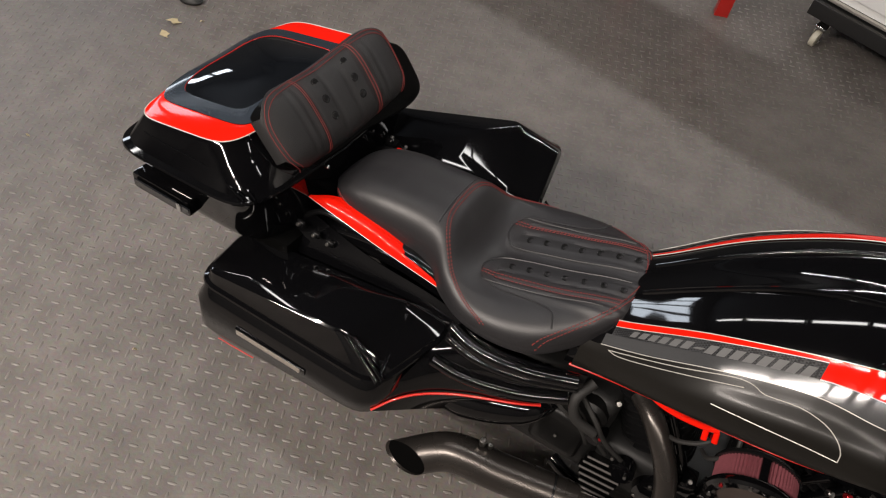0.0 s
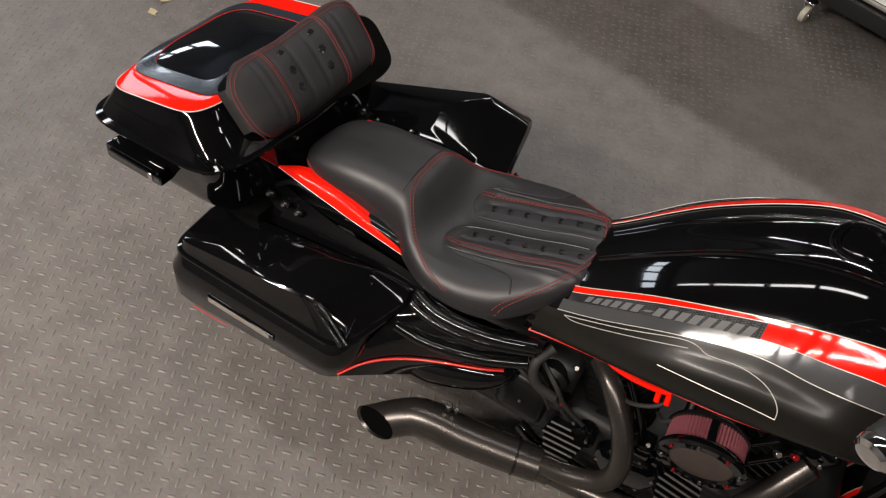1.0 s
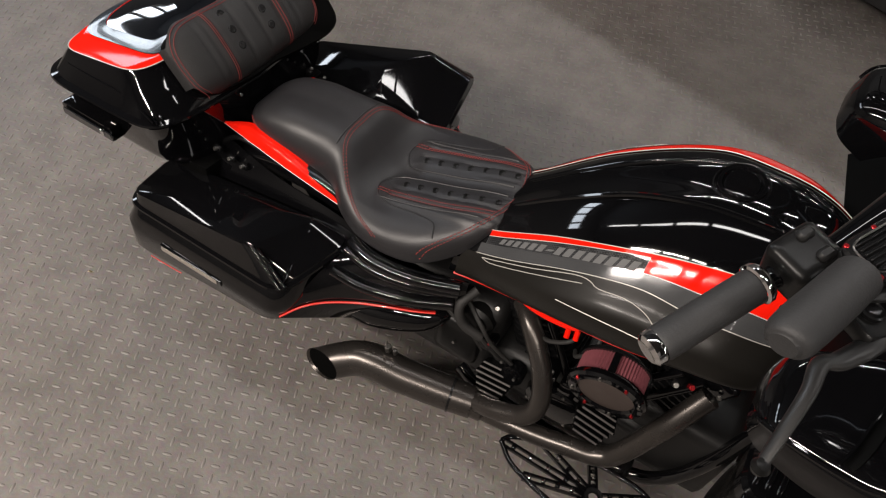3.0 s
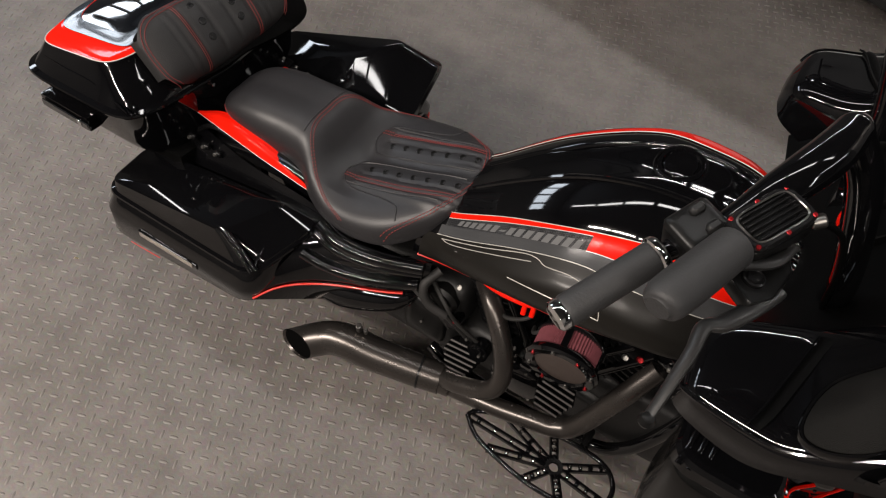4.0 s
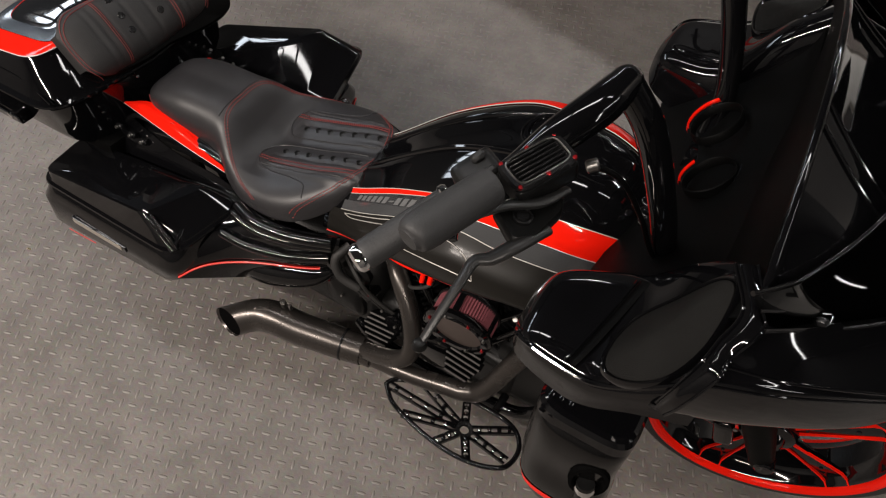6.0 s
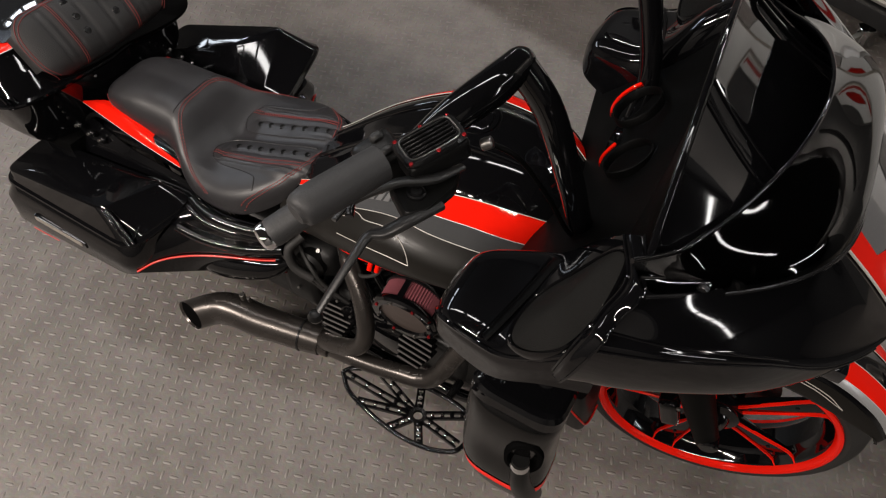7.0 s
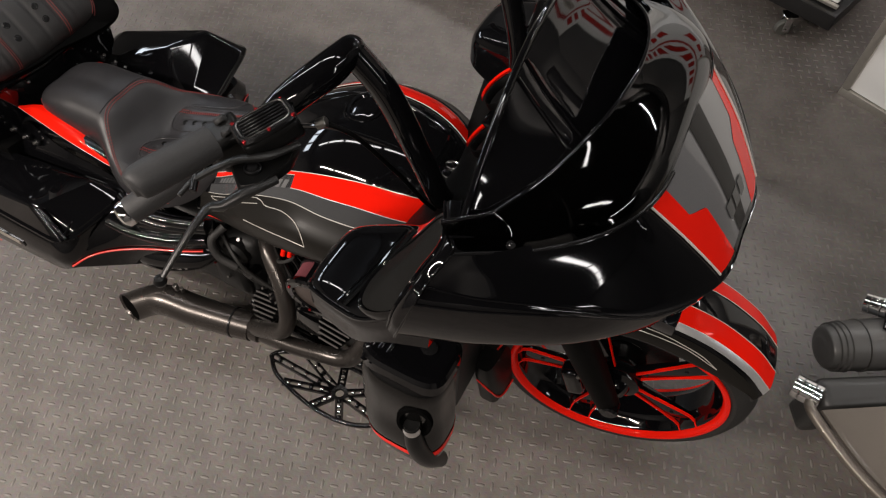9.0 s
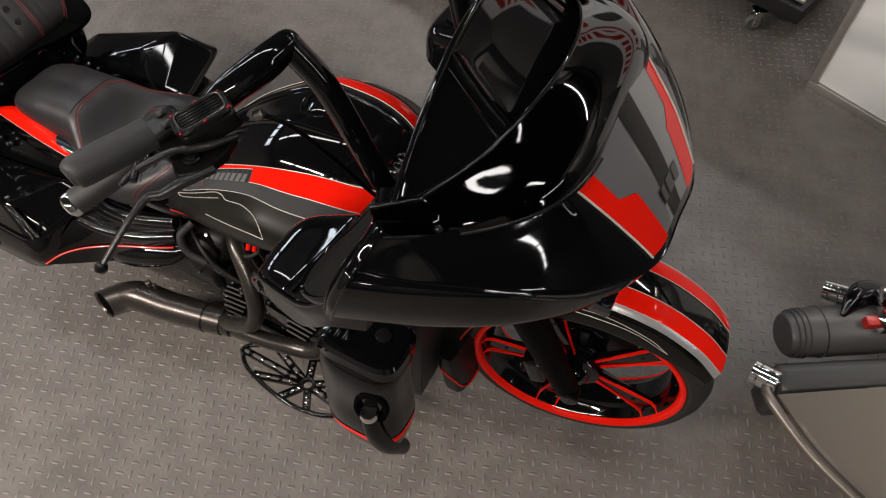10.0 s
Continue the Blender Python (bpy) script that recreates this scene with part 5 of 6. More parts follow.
# headlamp panel bars on the nose, and the round badge above it
for y, z0 in ((-0.03, 1.12), (0.01, 1.14), (0.05, 1.12)):
    bpart("nose_badge", patch(fa, 0.5 + y * 0.55 - 0.008, 0.5 + y * 0.55 + 0.008, 0.70, 0.745, 3, 3, 0.0035, False), BLACK, fairing)
bpart("screen_badge", lathe([(0, 0.004), (0.011, 0.004), (0.014, 0.0)], 16, pose(1.028, 0.005, 1.272, 0, 50, 0)), CHROME, fairing, rise=0)

# windscreen: a low smoked strip
def arch(x0, a, c, q, z0, b, e, skew_):
    """A curve across the machine: x and z by y."""
    return lambda y: (x0 - a * y * y - q * y ** 4 - skew_ * y, y, z0 - b * y * y - e * y ** 4 + c)


low_mid = arch(1.0445, -0.08, 0.0, 9.29, 1.233, -0.268, 2.93, 0.03)


def low_edge(y):
    """Foot of the screen; past the first screw it runs straight back to the hinge strip."""
    if abs(y) <= 0.36:
        return low_mid(y)
    k, sgn_ = (abs(y) - 0.36) / 0.072, math.copysign(1, y)
    a_, b_ = np.array(low_mid(sgn_ * 0.36)), np.array((0.829 - 0.03 * (y > 0), sgn_ * 0.432, 1.241))
    return tuple(a_ + (b_ - a_) * k)


top_edge = arch(0.937, 1.04, 0.0, 0.0, 1.331, 0.92, 0.0, 0.095)
hood_edge = arch(0.771, -0.11, 0.0, 0.0, 1.382, 0.98, 0.0, 0.074)


def scr(u, v):
    y = -0.432 + 0.864 * u
    a, b = np.array(low_edge(y)), np.array(top_edge(y * 0.96))
    b[2] = a[2] + 0.5 * ((b[2] - a[2] - 0.03) + math.hypot(b[2] - a[2] - 0.03, 0.012)) + 0.03
    b[0] = min(b[0], a[0] - 0.004)
    k = 6.75 * v * (1 - v) ** 2 * max(0.0, 1 - (y / 0.43) ** 2)
    return a + (b - a) * v + np.array((0.019, 0.0, 0.015)) * k


screen = bpart("windscreen", patch(scr, 0, 1, 0, 1, 80, 14), SCREEN, fairing, "low smoked windscreen", rise=0)
bpart("screen_edge", tube([Vector(scr(k / 60, 1.0)) for k in range(61)], 0.0035, 10, 1), BLACK, screen, rise=0)
bpart("screen_gasket", tube([Vector(scr(k / 60, 0.0)) - Vector((0, 0, 0.002)) for k in range(61)], 0.0032, 8, 1), BLKMET, screen, rise=0)
# trim band that the screws hold along the foot of the screen
def foot_band(u, v):
    p, q = np.array(scr(u, 0.0)), np.array(scr(u, 1.0))
    d = (q - p) / max(1e-6, np.linalg.norm(q - p))
    return p + d * 0.029 * v + np.array((0.005, 0, -0.003))


bpart("screen_trim", patch(foot_band, 0, 1, 0, 1, 80, 4), BLACK, screen, "gloss black trim band with screws", solid=0.003, rise=0)
bpart("trim_edge", tube([Vector(foot_band(k / 60, 1.0)) for k in range(61)], 0.0024, 8, 1), BLACK, screen, rise=0)

# dash: glossy hood in front of the rider, gauges, inner fairing
def dash(u, v):
    y = -0.415 + 0.83 * v
    a, b = np.array(hood_edge(y)), np.array(low_edge(y)) - np.array((0.02, 0, 0.012))
    edge = 0.128 + 0.05 * u
    step = 1 / (1 + math.exp((abs(y) - edge) / 0.004))
    p = a + (b - a) * u
    p[2] -= 0.016 * math.sin(math.pi * u) + 0.012 * step * min(1, u * 8)
    return p


inner = bpart("dash_cowl", patch(dash, 0, 1, 0, 1, 30, 110), BLACK, fairing, "gloss black dash hood", solid=0.005, rise=0)
bpart("cowl_lip", tube([Vector(dash(0.0, k / 40)) for k in range(41)], 0.006, 10, 1), BLACK, inner, rise=0)
for s in SIDES:
    for w in (0.0, 0.035):
        bpart("hood_crease", tube([Vector(dash(u, 0.5 + s * (0.134 + w + 0.05 * u) / 0.83)) + Vector((0, 0, 0.002)) for u in np.linspace(0.03, 0.93 - w * 4, 12)], 0.0028, 8, 2), BLACK, inner, rise=0)
back = net([[tuple(np.array(hood_edge(y)) + np.array((0.006, 0, -0.006))), (0.785, y, 1.17), (0.76, y * 0.98, 1.05), (0.78, y * 0.9, 0.95), (0.84, y * 0.8, 0.86)] for y in (-0.4, -0.3, -0.2, -0.1, 0, 0.1, 0.2, 0.3, 0.4)])
panel = bpart("inner_fairing", patch(back, 0, 1, 0, 1, 40, 24), MATTEBLK, fairing, "matte black inner fairing", solid=0.006, rise=0)
for gx, gy, a0, a1 in ((0.678, 0.13, 85, 240), (0.709, 0.003, 120, 235)):
    g = pose(gx - 0.012, gy - 0.018, 1.075, 0, -40, 0)
    gg = bpart("gauge", lathe([(0.044, -0.02), (0.045, -0.006), (0.047, -0.004), (0.049, -0.006), (0.0495, -0.02)], 36, g), MATTEBLK, panel, "round gauge with red ring")
    bpart("gauge_ring", lathe([(0.0475, 0.002), (0.05, 0.006), (0.0535, 0.001), (0.053, -0.004)], 24, g, radians(a0 + 15), radians(a1 - 30)), RED, gg)
# matte black sheet added to fill the dark gap between tank and dash
gap_net = net([[(0.615 - 0.12 * abs(y), y, 0.88 + 0.02 * (1 - abs(y) / 0.3)), (0.65, y, 0.98), (0.72, y * 1.12, 1.06), (0.785, y * 1.25, 1.15), (0.8, y * 1.25, 1.2)] for y in (-0.29, -0.2, -0.1, 0, 0.1, 0.2, 0.29)])
bpart("console_shroud", patch(gap_net, 0, 1, 0, 1, 24, 16), MATTEBLK, panel, "matte black sheet added to fill the gap before the dash", solid=0.005, skew=0.1)
for k in range(3):
    sw_ = bpart("switch_button", block((0.63 + 0.006 * k, -0.03 - 0.027 * k, 0.965), (0.028, 0.018, 0.012), 0.005, None, 2), BLACK, panel, "black button with chrome rim")
    bpart("button_rim", tube([(0.63 + 0.006 * k + 0.016 * math.cos(a), -0.03 - 0.027 * k + 0.011 * math.sin(a), 0.968) for a in [2 * math.pi * q / 12 for q in range(13)]], 0.0014, 6, 2), CHROME, sw_)
bpart("radio_face", block((0.755, 0, 1.05), (0.03, 0.16, 0.09), 0.008, None, 2), SMOKED, panel)
POD = ((0.53, (0.345, 0.348, 0.36, 0.372, 0.375), (0.935, 0.945, 0.948, 0.943, 0.935)), (0.536, (0.31, 0.315, 0.36, 0.405, 0.41), (0.922, 0.962, 0.97, 0.956, 0.922)), (0.562, (0.28, 0.286, 0.36, 0.436, 0.442), (0.91, 0.99, 0.998, 0.983, 0.925)), (0.64, (0.25, 0.262, 0.36, 0.458, 0.466), (0.905, 1.018, 1.022, 1.003, 0.93)),
       (0.69, (0.24, 0.262, 0.37, 0.468, 0.48), (0.915, 1.05, 1.05, 1.025, 0.96)), (0.75, (0.24, 0.272, 0.38, 0.468, 0.486), (0.945, 1.14, 1.125, 1.08, 1.015)), (0.82, (0.25, 0.285, 0.38, 0.458, 0.482), (1.0, 1.205, 1.2, 1.16, 1.05)))
for s in SIDES:
    ox, oz = (0.0, 0.0) if s < 0 else (-0.04, 0.03)
    pnet = net([[(x + ox, s * y, z + oz) for y, z in zip(ys, zs)] for x, ys, zs in POD])
    podo = bpart("speaker_pod", grid([[Vector(pnet(i / 40, j / 32)) for j in range(33)] for i in range(41)], cap_u=True), BLACK, fairing, "gloss black speaker pod", rise=0.5)
    bpart("pod_lip", tube([Vector(pnet(0.2 + 0.76 * k / 20, 0.77)) + Vector((0, s * 0.002, 0)) for k in range(21)], 0.0045, 8, 2), BLACK, podo, rise=0.5)
    # black bar as groove shade between pod's nose and grille, rolled edge each side
    gl = [Vector(pnet(0.655 - 0.15 * k / 12, 0.33 + 0.4 * k / 12)) for k in range(13)]
    bpart("pod_groove", tube([p + Vector((0, 0, 0.0005)) for p in gl], 0.012, 10, 1, squash=0.3), MATTEBLK, podo, rise=0.5)
    for w in (-0.0125, 0.0125):
        bpart("groove_edge", tube([p + Vector((w * 0.9, s * -w * 0.45, 0.002)) for p in gl], 0.0024, 8, 1), BLACK, podo, rise=0.5)
    # sloping grille: a long rounded leaf
    loop = [(0.69, 0.468, 1.055), (0.683, 0.435, 1.068), (0.698, 0.388, 1.09), (0.733, 0.364, 1.14), (0.772, 0.35, 1.205), (0.792, 0.368, 1.213), (0.79, 0.43, 1.165), (0.767, 0.464, 1.105), (0.727, 0.476, 1.068)]
    if s > 0:
        loop = [(x, y - 0.3 * (0.455 - y), z - 0.01 + 0.35 * (y - 0.3 * (0.455 - y) - 0.4)) for x, y, z in loop]
    loop = [Vector((x + ox, s * y, z + oz)) for x, y, z in loop]
    cyc = [loop[-1]] + loop + loop[:2]
    fine = [cr(np.array(cyc[i]), np.array(cyc[i + 1]), np.array(cyc[i + 2]), np.array(cyc[i + 3]), k / 6) for i in range(len(loop)) for k in range(6)]
    cen, nrm = sum(loop, Vector()) / len(loop), Vector((-0.68, s * 0.29, 0.68)).normalized()
    ringv = lambda k, h: [cen + (Vector(p) - cen) * k + nrm * h for p in fine]
    bpart("speaker_frame", stack([ringv(1.1, -0.06), ringv(1.08, -0.004), ringv(1.05, 0.004), ringv(1.0, 0.007), ringv(0.97, 0.004), ringv(0.96, 0.0)]), BLACK, podo, "gloss black speaker frame", rise=0.5)
    bpart("speaker_grille", stack([ringv(0.965, -0.002), ringv(0.95, 0.003), ringv(0.6, 0.009), ringv(0.15, 0.01)]), MESHCLOTH, podo, "dark cloth speaker grille", rise=0.5)

# ---- handlebar and right control ----
for s in SIDES:
    dx = 0.0 if s < 0 else -0.02
    dz = 0.0 if s < 0 else 0.03
    lower = [(0.69 + dx, s * 0.13, 0.98 + dz), (0.685 + dx, s * 0.19, 1.05 + dz), (0.655 + dx, s * 0.212, 1.15 + dz), (0.6 + dx, s * 0.228, 1.28 + dz), (0.548 + dx, s * 0.243, 1.352 + dz)]
    upper = [(0.548 + dx, s * 0.242, 1.354 + dz), (0.535 + dx, s * 0.29, 1.34 + dz), (0.505 + dx, s * 0.35, 1.315 + dz), (0.465 + dx, s * 0.41, 1.27 + dz), (0.415 + dx, s * 0.464, 1.238 + dz), (0.35 + dx, s * 0.572, 1.192 + dz)]
    bar = bpart("handlebar", tube(lower, [0.02, 0.021, 0.022, 0.023, 0.0225], 18, 8), BLACK, bike, "gloss black tall handlebar", rise=0)
    bpart("bar_arm", tube(upper, [0.0225, 0.027, 0.025, 0.018, 0.013, 0.013], 18, 8), BLACK, bar, "gloss black bar arm", rise=0)
    bpart("bar_corner", lathe([(0, -0.0225)] + [(0.0225 * math.cos(a), 0.0225 * math.sin(a)) for a in [radians(q) for q in range(-75, 80, 15)]] + [(0, 0.0225)], 20, pose(0.548 + dx, s * 0.2425, 1.353 + dz)), BLACK, bar, rise=0)
    bpart("bar_clamp", block((0.69 + dx, s * 0.1, 0.975 + dz), (0.05, 0.09, 0.05), 0.012, None, 2), BLACK, bar, rise=0)
    a, b = Vector((0.412 + dx, s * 0.468, 1.237 + dz)), Vector((0.352 + dx, s * 0.570, 1.193 + dz))
    gq = Matrix.Translation(a) @ (b - a).to_track_quat("Z", "Y").to_matrix().to_4x4()
    L = (b - a).length
    prof = [(0.013, 0), (0.021, 0.0), (0.0215, 0.004)]
    for k in range(16):
        prof += [(0.0215, 0.006 + (L - 0.012) * (k + 0.1) / 16), (0.0211, 0.006 + (L - 0.012) * (k + 0.5) / 16)]
    prof += [(0.0215, L - 0.004), (0.02, L), (0.012, L)]
    gr = bpart("grip", lathe(prof, 24, gq), GRIP, bar, "ribbed black rubber grip", rise=0)
    bpart("grip_end", lathe([(0.0195, 0), (0.021, 0.004), (0.02, 0.012), (0.015, 0.016), (0.008, 0.015), (0, 0.017)], 24, gq @ pose(0, 0, L)), CHROME, gr, "chrome grip end", rise=0)
    bpart("grip_collar", lathe([(0.022, -0.012), (0.025, -0.008), (0.025, -0.002), (0.022, 0)], 24, gq), CHROME, gr, rise=0)
    sm = Matrix.Translation((0.443 + dx, s * 0.428, 1.262 + dz)) @ (b - a).to_track_quat("Z", "Y").to_matrix().to_4x4()
    sh = bpart("switch_housing", block((0, 0, 0), (0.058, 0.06, 0.062), 0.014, sm, 3), SATIN, bar, "satin black switch housing", rise=0)
    for k in range(2):
        bpart("switch", block((-0.015 + 0.03 * k, 0.0, -0.01), (0.014, 0.075, 0.02), 0.004, sm, 1), DARKPL, sh, rise=0)
    # master cylinder with a finned cap and red bolts
    ax = Vector((0.5, -s * 0.86, 0.08)).normalized()
    nz = Vector((-0.12, s * 0.2, 0.97)).normalized()
    ay = nz.cross(ax).normalized()
    ax = ay.cross(nz).normalized()
    mc = Matrix.Translation((0.505 + dx, s * 0.41, 1.316 + dz)) @ Matrix((ax, ay, nz)).transposed().to_4x4() @ Matrix.Diagonal((0.92, 0.82, 0.93, 1))
    res = bpart("reservoir", block((0, 0, -0.022), (0.098, 0.066, 0.04), 0.012, mc, 3), SATIN, bar, "satin black brake reservoir", rise=0)
    capo = bpart("reservoir_cap", stack([[mc @ Vector((x, y, h)) for x, y in oval(0, 0, a_, b_, 5, 40)] for a_, b_, h in ((0.05, 0.034, -0.003), (0.051, 0.035, 0.003), (0.048, 0.032, 0.007), (0.041, 0.026, 0.007), (0.04, 0.025, 0.003))]), BLKMET, res, "finned black reservoir cap", rise=0)
    for k in range(6):
        bpart("cap_fin", block((0, -0.02 + 0.008 * k, 0.006), (0.074, 0.0032, 0.007), 0.001, mc, 1), BLKMET, capo, rise=0)
    for x, y in ((-0.043, -0.027), (0.0, -0.03), (0.043, -0.027), (-0.043, 0.027), (0.0, 0.03), (0.043, 0.027)):
        bpart("cap_bolt", rod(mc @ Vector((x, y, 0.003)), mc @ Vector((x, y, 0.008)), 0.003, 10), REDBOLT, capo, rise=0)
    bpart("cap_edge", tube([mc @ Vector((x, y, 0.0075)) for x, y in (lambda o: o + o[:1])(oval(0, 0, 0.0415, 0.0265, 5, 40))], 0.0012, 6, 1, smooth=False), FINEDGE, capo, rise=0)
    bpart("bore", tube([(0.478 + dx, s * 0.485, 1.325 + dz), (0.46 + dx, s * 0.535, 1.322 + dz), (0.44 + dx, s * 0.588, 1.318 + dz), (0.436 + dx, s * 0.602, 1.316 + dz)], [0.024, 0.025, 0.024, 0.014], 20, 8), GRIP, bar, "rounded rubber-coated cylinder", rise=0)
    bpart("banjo_bolt", rod((0.553 + dx, s * 0.352, 1.288 + dz), (0.566 + dx, s * 0.345, 1.296 + dz), 0.009, 10), STEEL, bar, rise=0)
    lev = bpart("brake_lever" if s < 0 else "clutch_lever", tube([(0.55 + dx, s * 0.455, 1.262 + dz), (0.53 + dx, s * 0.496, 1.262 + dz), (0.51 + dx, s * 0.525, 1.252 + dz), (0.494 + dx, s * 0.54, 1.25 + dz), (0.493 + dx, s * 0.572, 1.243 + dz), (0.489 + dx, s * 0.61, 1.222 + dz), (0.485 + dx, s * 0.644, 1.2 + dz)], [0.012, 0.015, 0.014, 0.011, 0.009, 0.008, 0.007], 14, 8, squash=0.6), LEVERM, bar, "satin black lever with ball end", rise=0)
    bpart("lever_ball", lathe([(0, -0.01), (0.007, -0.007), (0.01, 0), (0.007, 0.007), (0, 0.01)], 16, pose(0.485 + dx, s * 0.648, 1.198 + dz)), SATIN, lev, rise=0)
    outl = poly_ring([(x + dx, s * y, 0) for x, y in ((0.479, 0.47), (0.493, 0.446), (0.52, 0.425), (0.542, 0.385), (0.556, 0.425), (0.546, 0.482), (0.524, 0.504))], 0.007, 4)
    bpart("lever_perch", stack([[(p.x + (0.519 + dx - p.x) * k, p.y + (s * 0.45 - p.y) * k, z + dz) for p in outl] for k, z in ((0.06, 1.256), (0.0, 1.259), (0.0, 1.271), (0.07, 1.275), (0.13, 1.2735))]), SATIN, lev, "satin black lever perch plate", rise=0)
    bpart("lever_pivot", lathe([(0, 0.004), (0.0075, 0.004), (0.009, 0.001), (0.0115, 0.0035), (0.0135, 0.002), (0.0135, -0.004)], 24, pose(0.518 + dx, s * 0.464, 1.276 + dz)), BLKMET, lev, "round pivot bolt", rise=0)
    bpart("lever_guard", tube([(0.442 + dx, s * 0.542, 1.25 + dz), (0.446 + dx, s * 0.515, 1.257 + dz), (0.464 + dx, s * 0.491, 1.268 + dz), (0.494 + dx, s * 0.465, 1.282 + dz), (0.528 + dx, s * 0.438, 1.284 + dz), (0.546 + dx, s * 0.392, 1.277 + dz)], [0.006, 0.008, 0.0095, 0.0105, 0.011, 0.008], 12, 8, squash=0.6), LEVERM, lev, "curved satin black lever guard", rise=0)
    bpart("adjuster", rod((0.442 + dx, s * 0.5, 1.262 + dz), (0.458 + dx, s * 0.53, 1.255 + dz), 0.006, 10), BLKMET, lev, rise=0)
    bpart("brake_hose", tube([(0.56 + dx, s * 0.345, 1.292 + dz), (0.6 + dx, s * 0.32, 1.26 + dz), (0.64 + dx, s * 0.27, 1.16 + dz), (0.68, s * 0.2, 1.02), (0.74, s * 0.12, 0.92)], 0.0042, 10, 8), MATTEBLK, bar, rise=0)

# ---- what stands round the motorcycle ----
WHITEP = mat("white_panel", (0.88, 0.89, 0.88), 0.35, noise_amt=0.06, noise_scale=3)
ALU = mat("brushed_aluminium", (0.62, 0.6, 0.55), 0.35, metal=0.9, noise_amt=0.15, noise_scale=60, bump=0.05, bump_scale=200)
CHAMP = mat("champagne_metallic_paint", (0.15, 0.13, 0.11), 0.4, metal=0.6, coat=0.5, noise_amt=0.12, noise_scale=300)
PIPEGREY = mat("dark_grey_metal", (0.11, 0.108, 0.105), 0.4, metal=0.35, noise_amt=0.3, noise_scale=20)
FLANKGREY = mat("dark_grey_plastic", (0.035, 0.035, 0.034), 0.4, noise_amt=0.3, noise_scale=20)
GREYCAST = mat("castor_rubber", (0.1, 0.1, 0.09), 0.6, noise_amt=0.2)
BLACKCAB = mat("black_powder_coat", (0.01, 0.01, 0.0105), 0.45, noise_amt=0.3, noise_scale=30, bump=0.1, bump_scale=300)
REDSTEEL = mat("red_painted_steel", (0.5, 0.015, 0.01), 0.35, coat=0.3, noise_amt=0.2, noise_scale=20)
LEAFM = mat("dry_leaf", (0.6, 0.5, 0.3), 0.8, noise_amt=0.4, noise_scale=60)
CREAM = mat("cream_plastic", (0.55, 0.52, 0.42), 0.4, noise_amt=0.1)


def castor(m, wheel_mat, label):
    c = thing("castor", m, label, "castor", "castors")
    part("wheel", lathe([(0, -0.014), (0.02, -0.014), (0.034, -0.013), (0.038, -0.008), (0.038, 0.008), (0.034, 0.013), (0.02, 0.014), (0, 0.014)], 28, pose(0, 0, 0.038, 90, 0, 0)), wheel_mat, c)
    for s in (-1, 1):
        part("fork", block((0.004, s * 0.02, 0.062), (0.03, 0.004, 0.075), 0.002, None, 1), CHROME, c, "chrome fork plate")
    part("axle", rod((0, -0.026, 0.038), (0, 0.026, 0.038), 0.006, 10), CHROME, c)
    part("top_plate", block((0.006, 0, 0.104), (0.06, 0.055, 0.008), 0.003, None, 1), CHROME, c)
    return c


# tool cart: white body over a black base, on castors
cart = thing("tool_cart", pose(0.30, 2.48, 0, 0, 0, -19.84), "white rolling tool cart with black base", "tool cart")
part("body", block((0.56, 0.36, 0.51), (1.24, 0.66, 0.58), 0.012), WHITEP, cart, "white cart body")
part("base", block((0.56, 0.34, 0.165), (1.3, 0.72, 0.07), 0.01), BLACKCAB, cart, "black base rail")
part("trim", block((0.56, 0.02, 0.215), (1.26, 0.02, 0.012), 0.003), ALU, cart, "aluminium trim strip")
for k in range(2):
    part("drawer", block((0.56, 0.027, 0.36 + 0.24 * k), (1.18, 0.02, 0.2), 0.006), WHITEP, cart, "white drawer front")
part("shelf", block((0.56, 0.36, 0.145), (1.26, 0.68, 0.02), 0.004), BLACKCAB, cart)
castor(pose(0.30, 2.48, 0, 0, 0, 70), CREAM, "cream castor wheel with steel fork")
castor(pose(1.27, 2.13, 0, 0, 0, 30), GREYCAST, "chrome castor with grey wheel")
castor(pose(0.5, 3.06, 0, 0, 0, 10), CREAM, "cream castor wheel with steel fork")
castor(pose(1.5, 2.71, 0, 0, 0, -30), GREYCAST, "chrome castor with grey wheel")
stand = thing("steel_stand", pose(-0.135, 2.47, 0, 0, 0, 15), "red painted steel stand", "stand")
part("leg", block((0, 0, 0.3), (0.065, 0.05, 0.6), 0.004), REDSTEEL, stand)
part("crossbar", block((-0.22, 0.15, 0.575), (0.5, 0.05, 0.06), 0.004), REDSTEEL, stand)
part("leg", block((-0.44, 0.15, 0.3), (0.065, 0.05, 0.6), 0.004), REDSTEEL, stand)

board = thing("framed_board", pose(1.565, 1.89, 0, 0, 0, -23.9), "white panel door in an aluminium frame", "cabinet")
part("panel", block((0.6, 0.0, 0.62), (1.16, 0.03, 1.16), 0.003), WHITEP, board, "white panel")
for nm, c, s in (("bottom_rail", (0.6, -0.004, 0.018), (1.2, 0.045, 0.036)), ("top_rail", (0.6, -0.004, 1.218), (1.2, 0.045, 0.036)), ("stile", (0.016, -0.004, 0.62), (0.032, 0.045, 1.164)), ("stile", (1.184, -0.004, 0.62), (0.032, 0.045, 1.164))):
    part(nm, block(c, s, 0.003), ALU, board, "aluminium frame rail")
part("side", block((0.03, 0.24, 0.62), (0.02, 0.42, 1.2), 0.003), BLACKCAB, board)

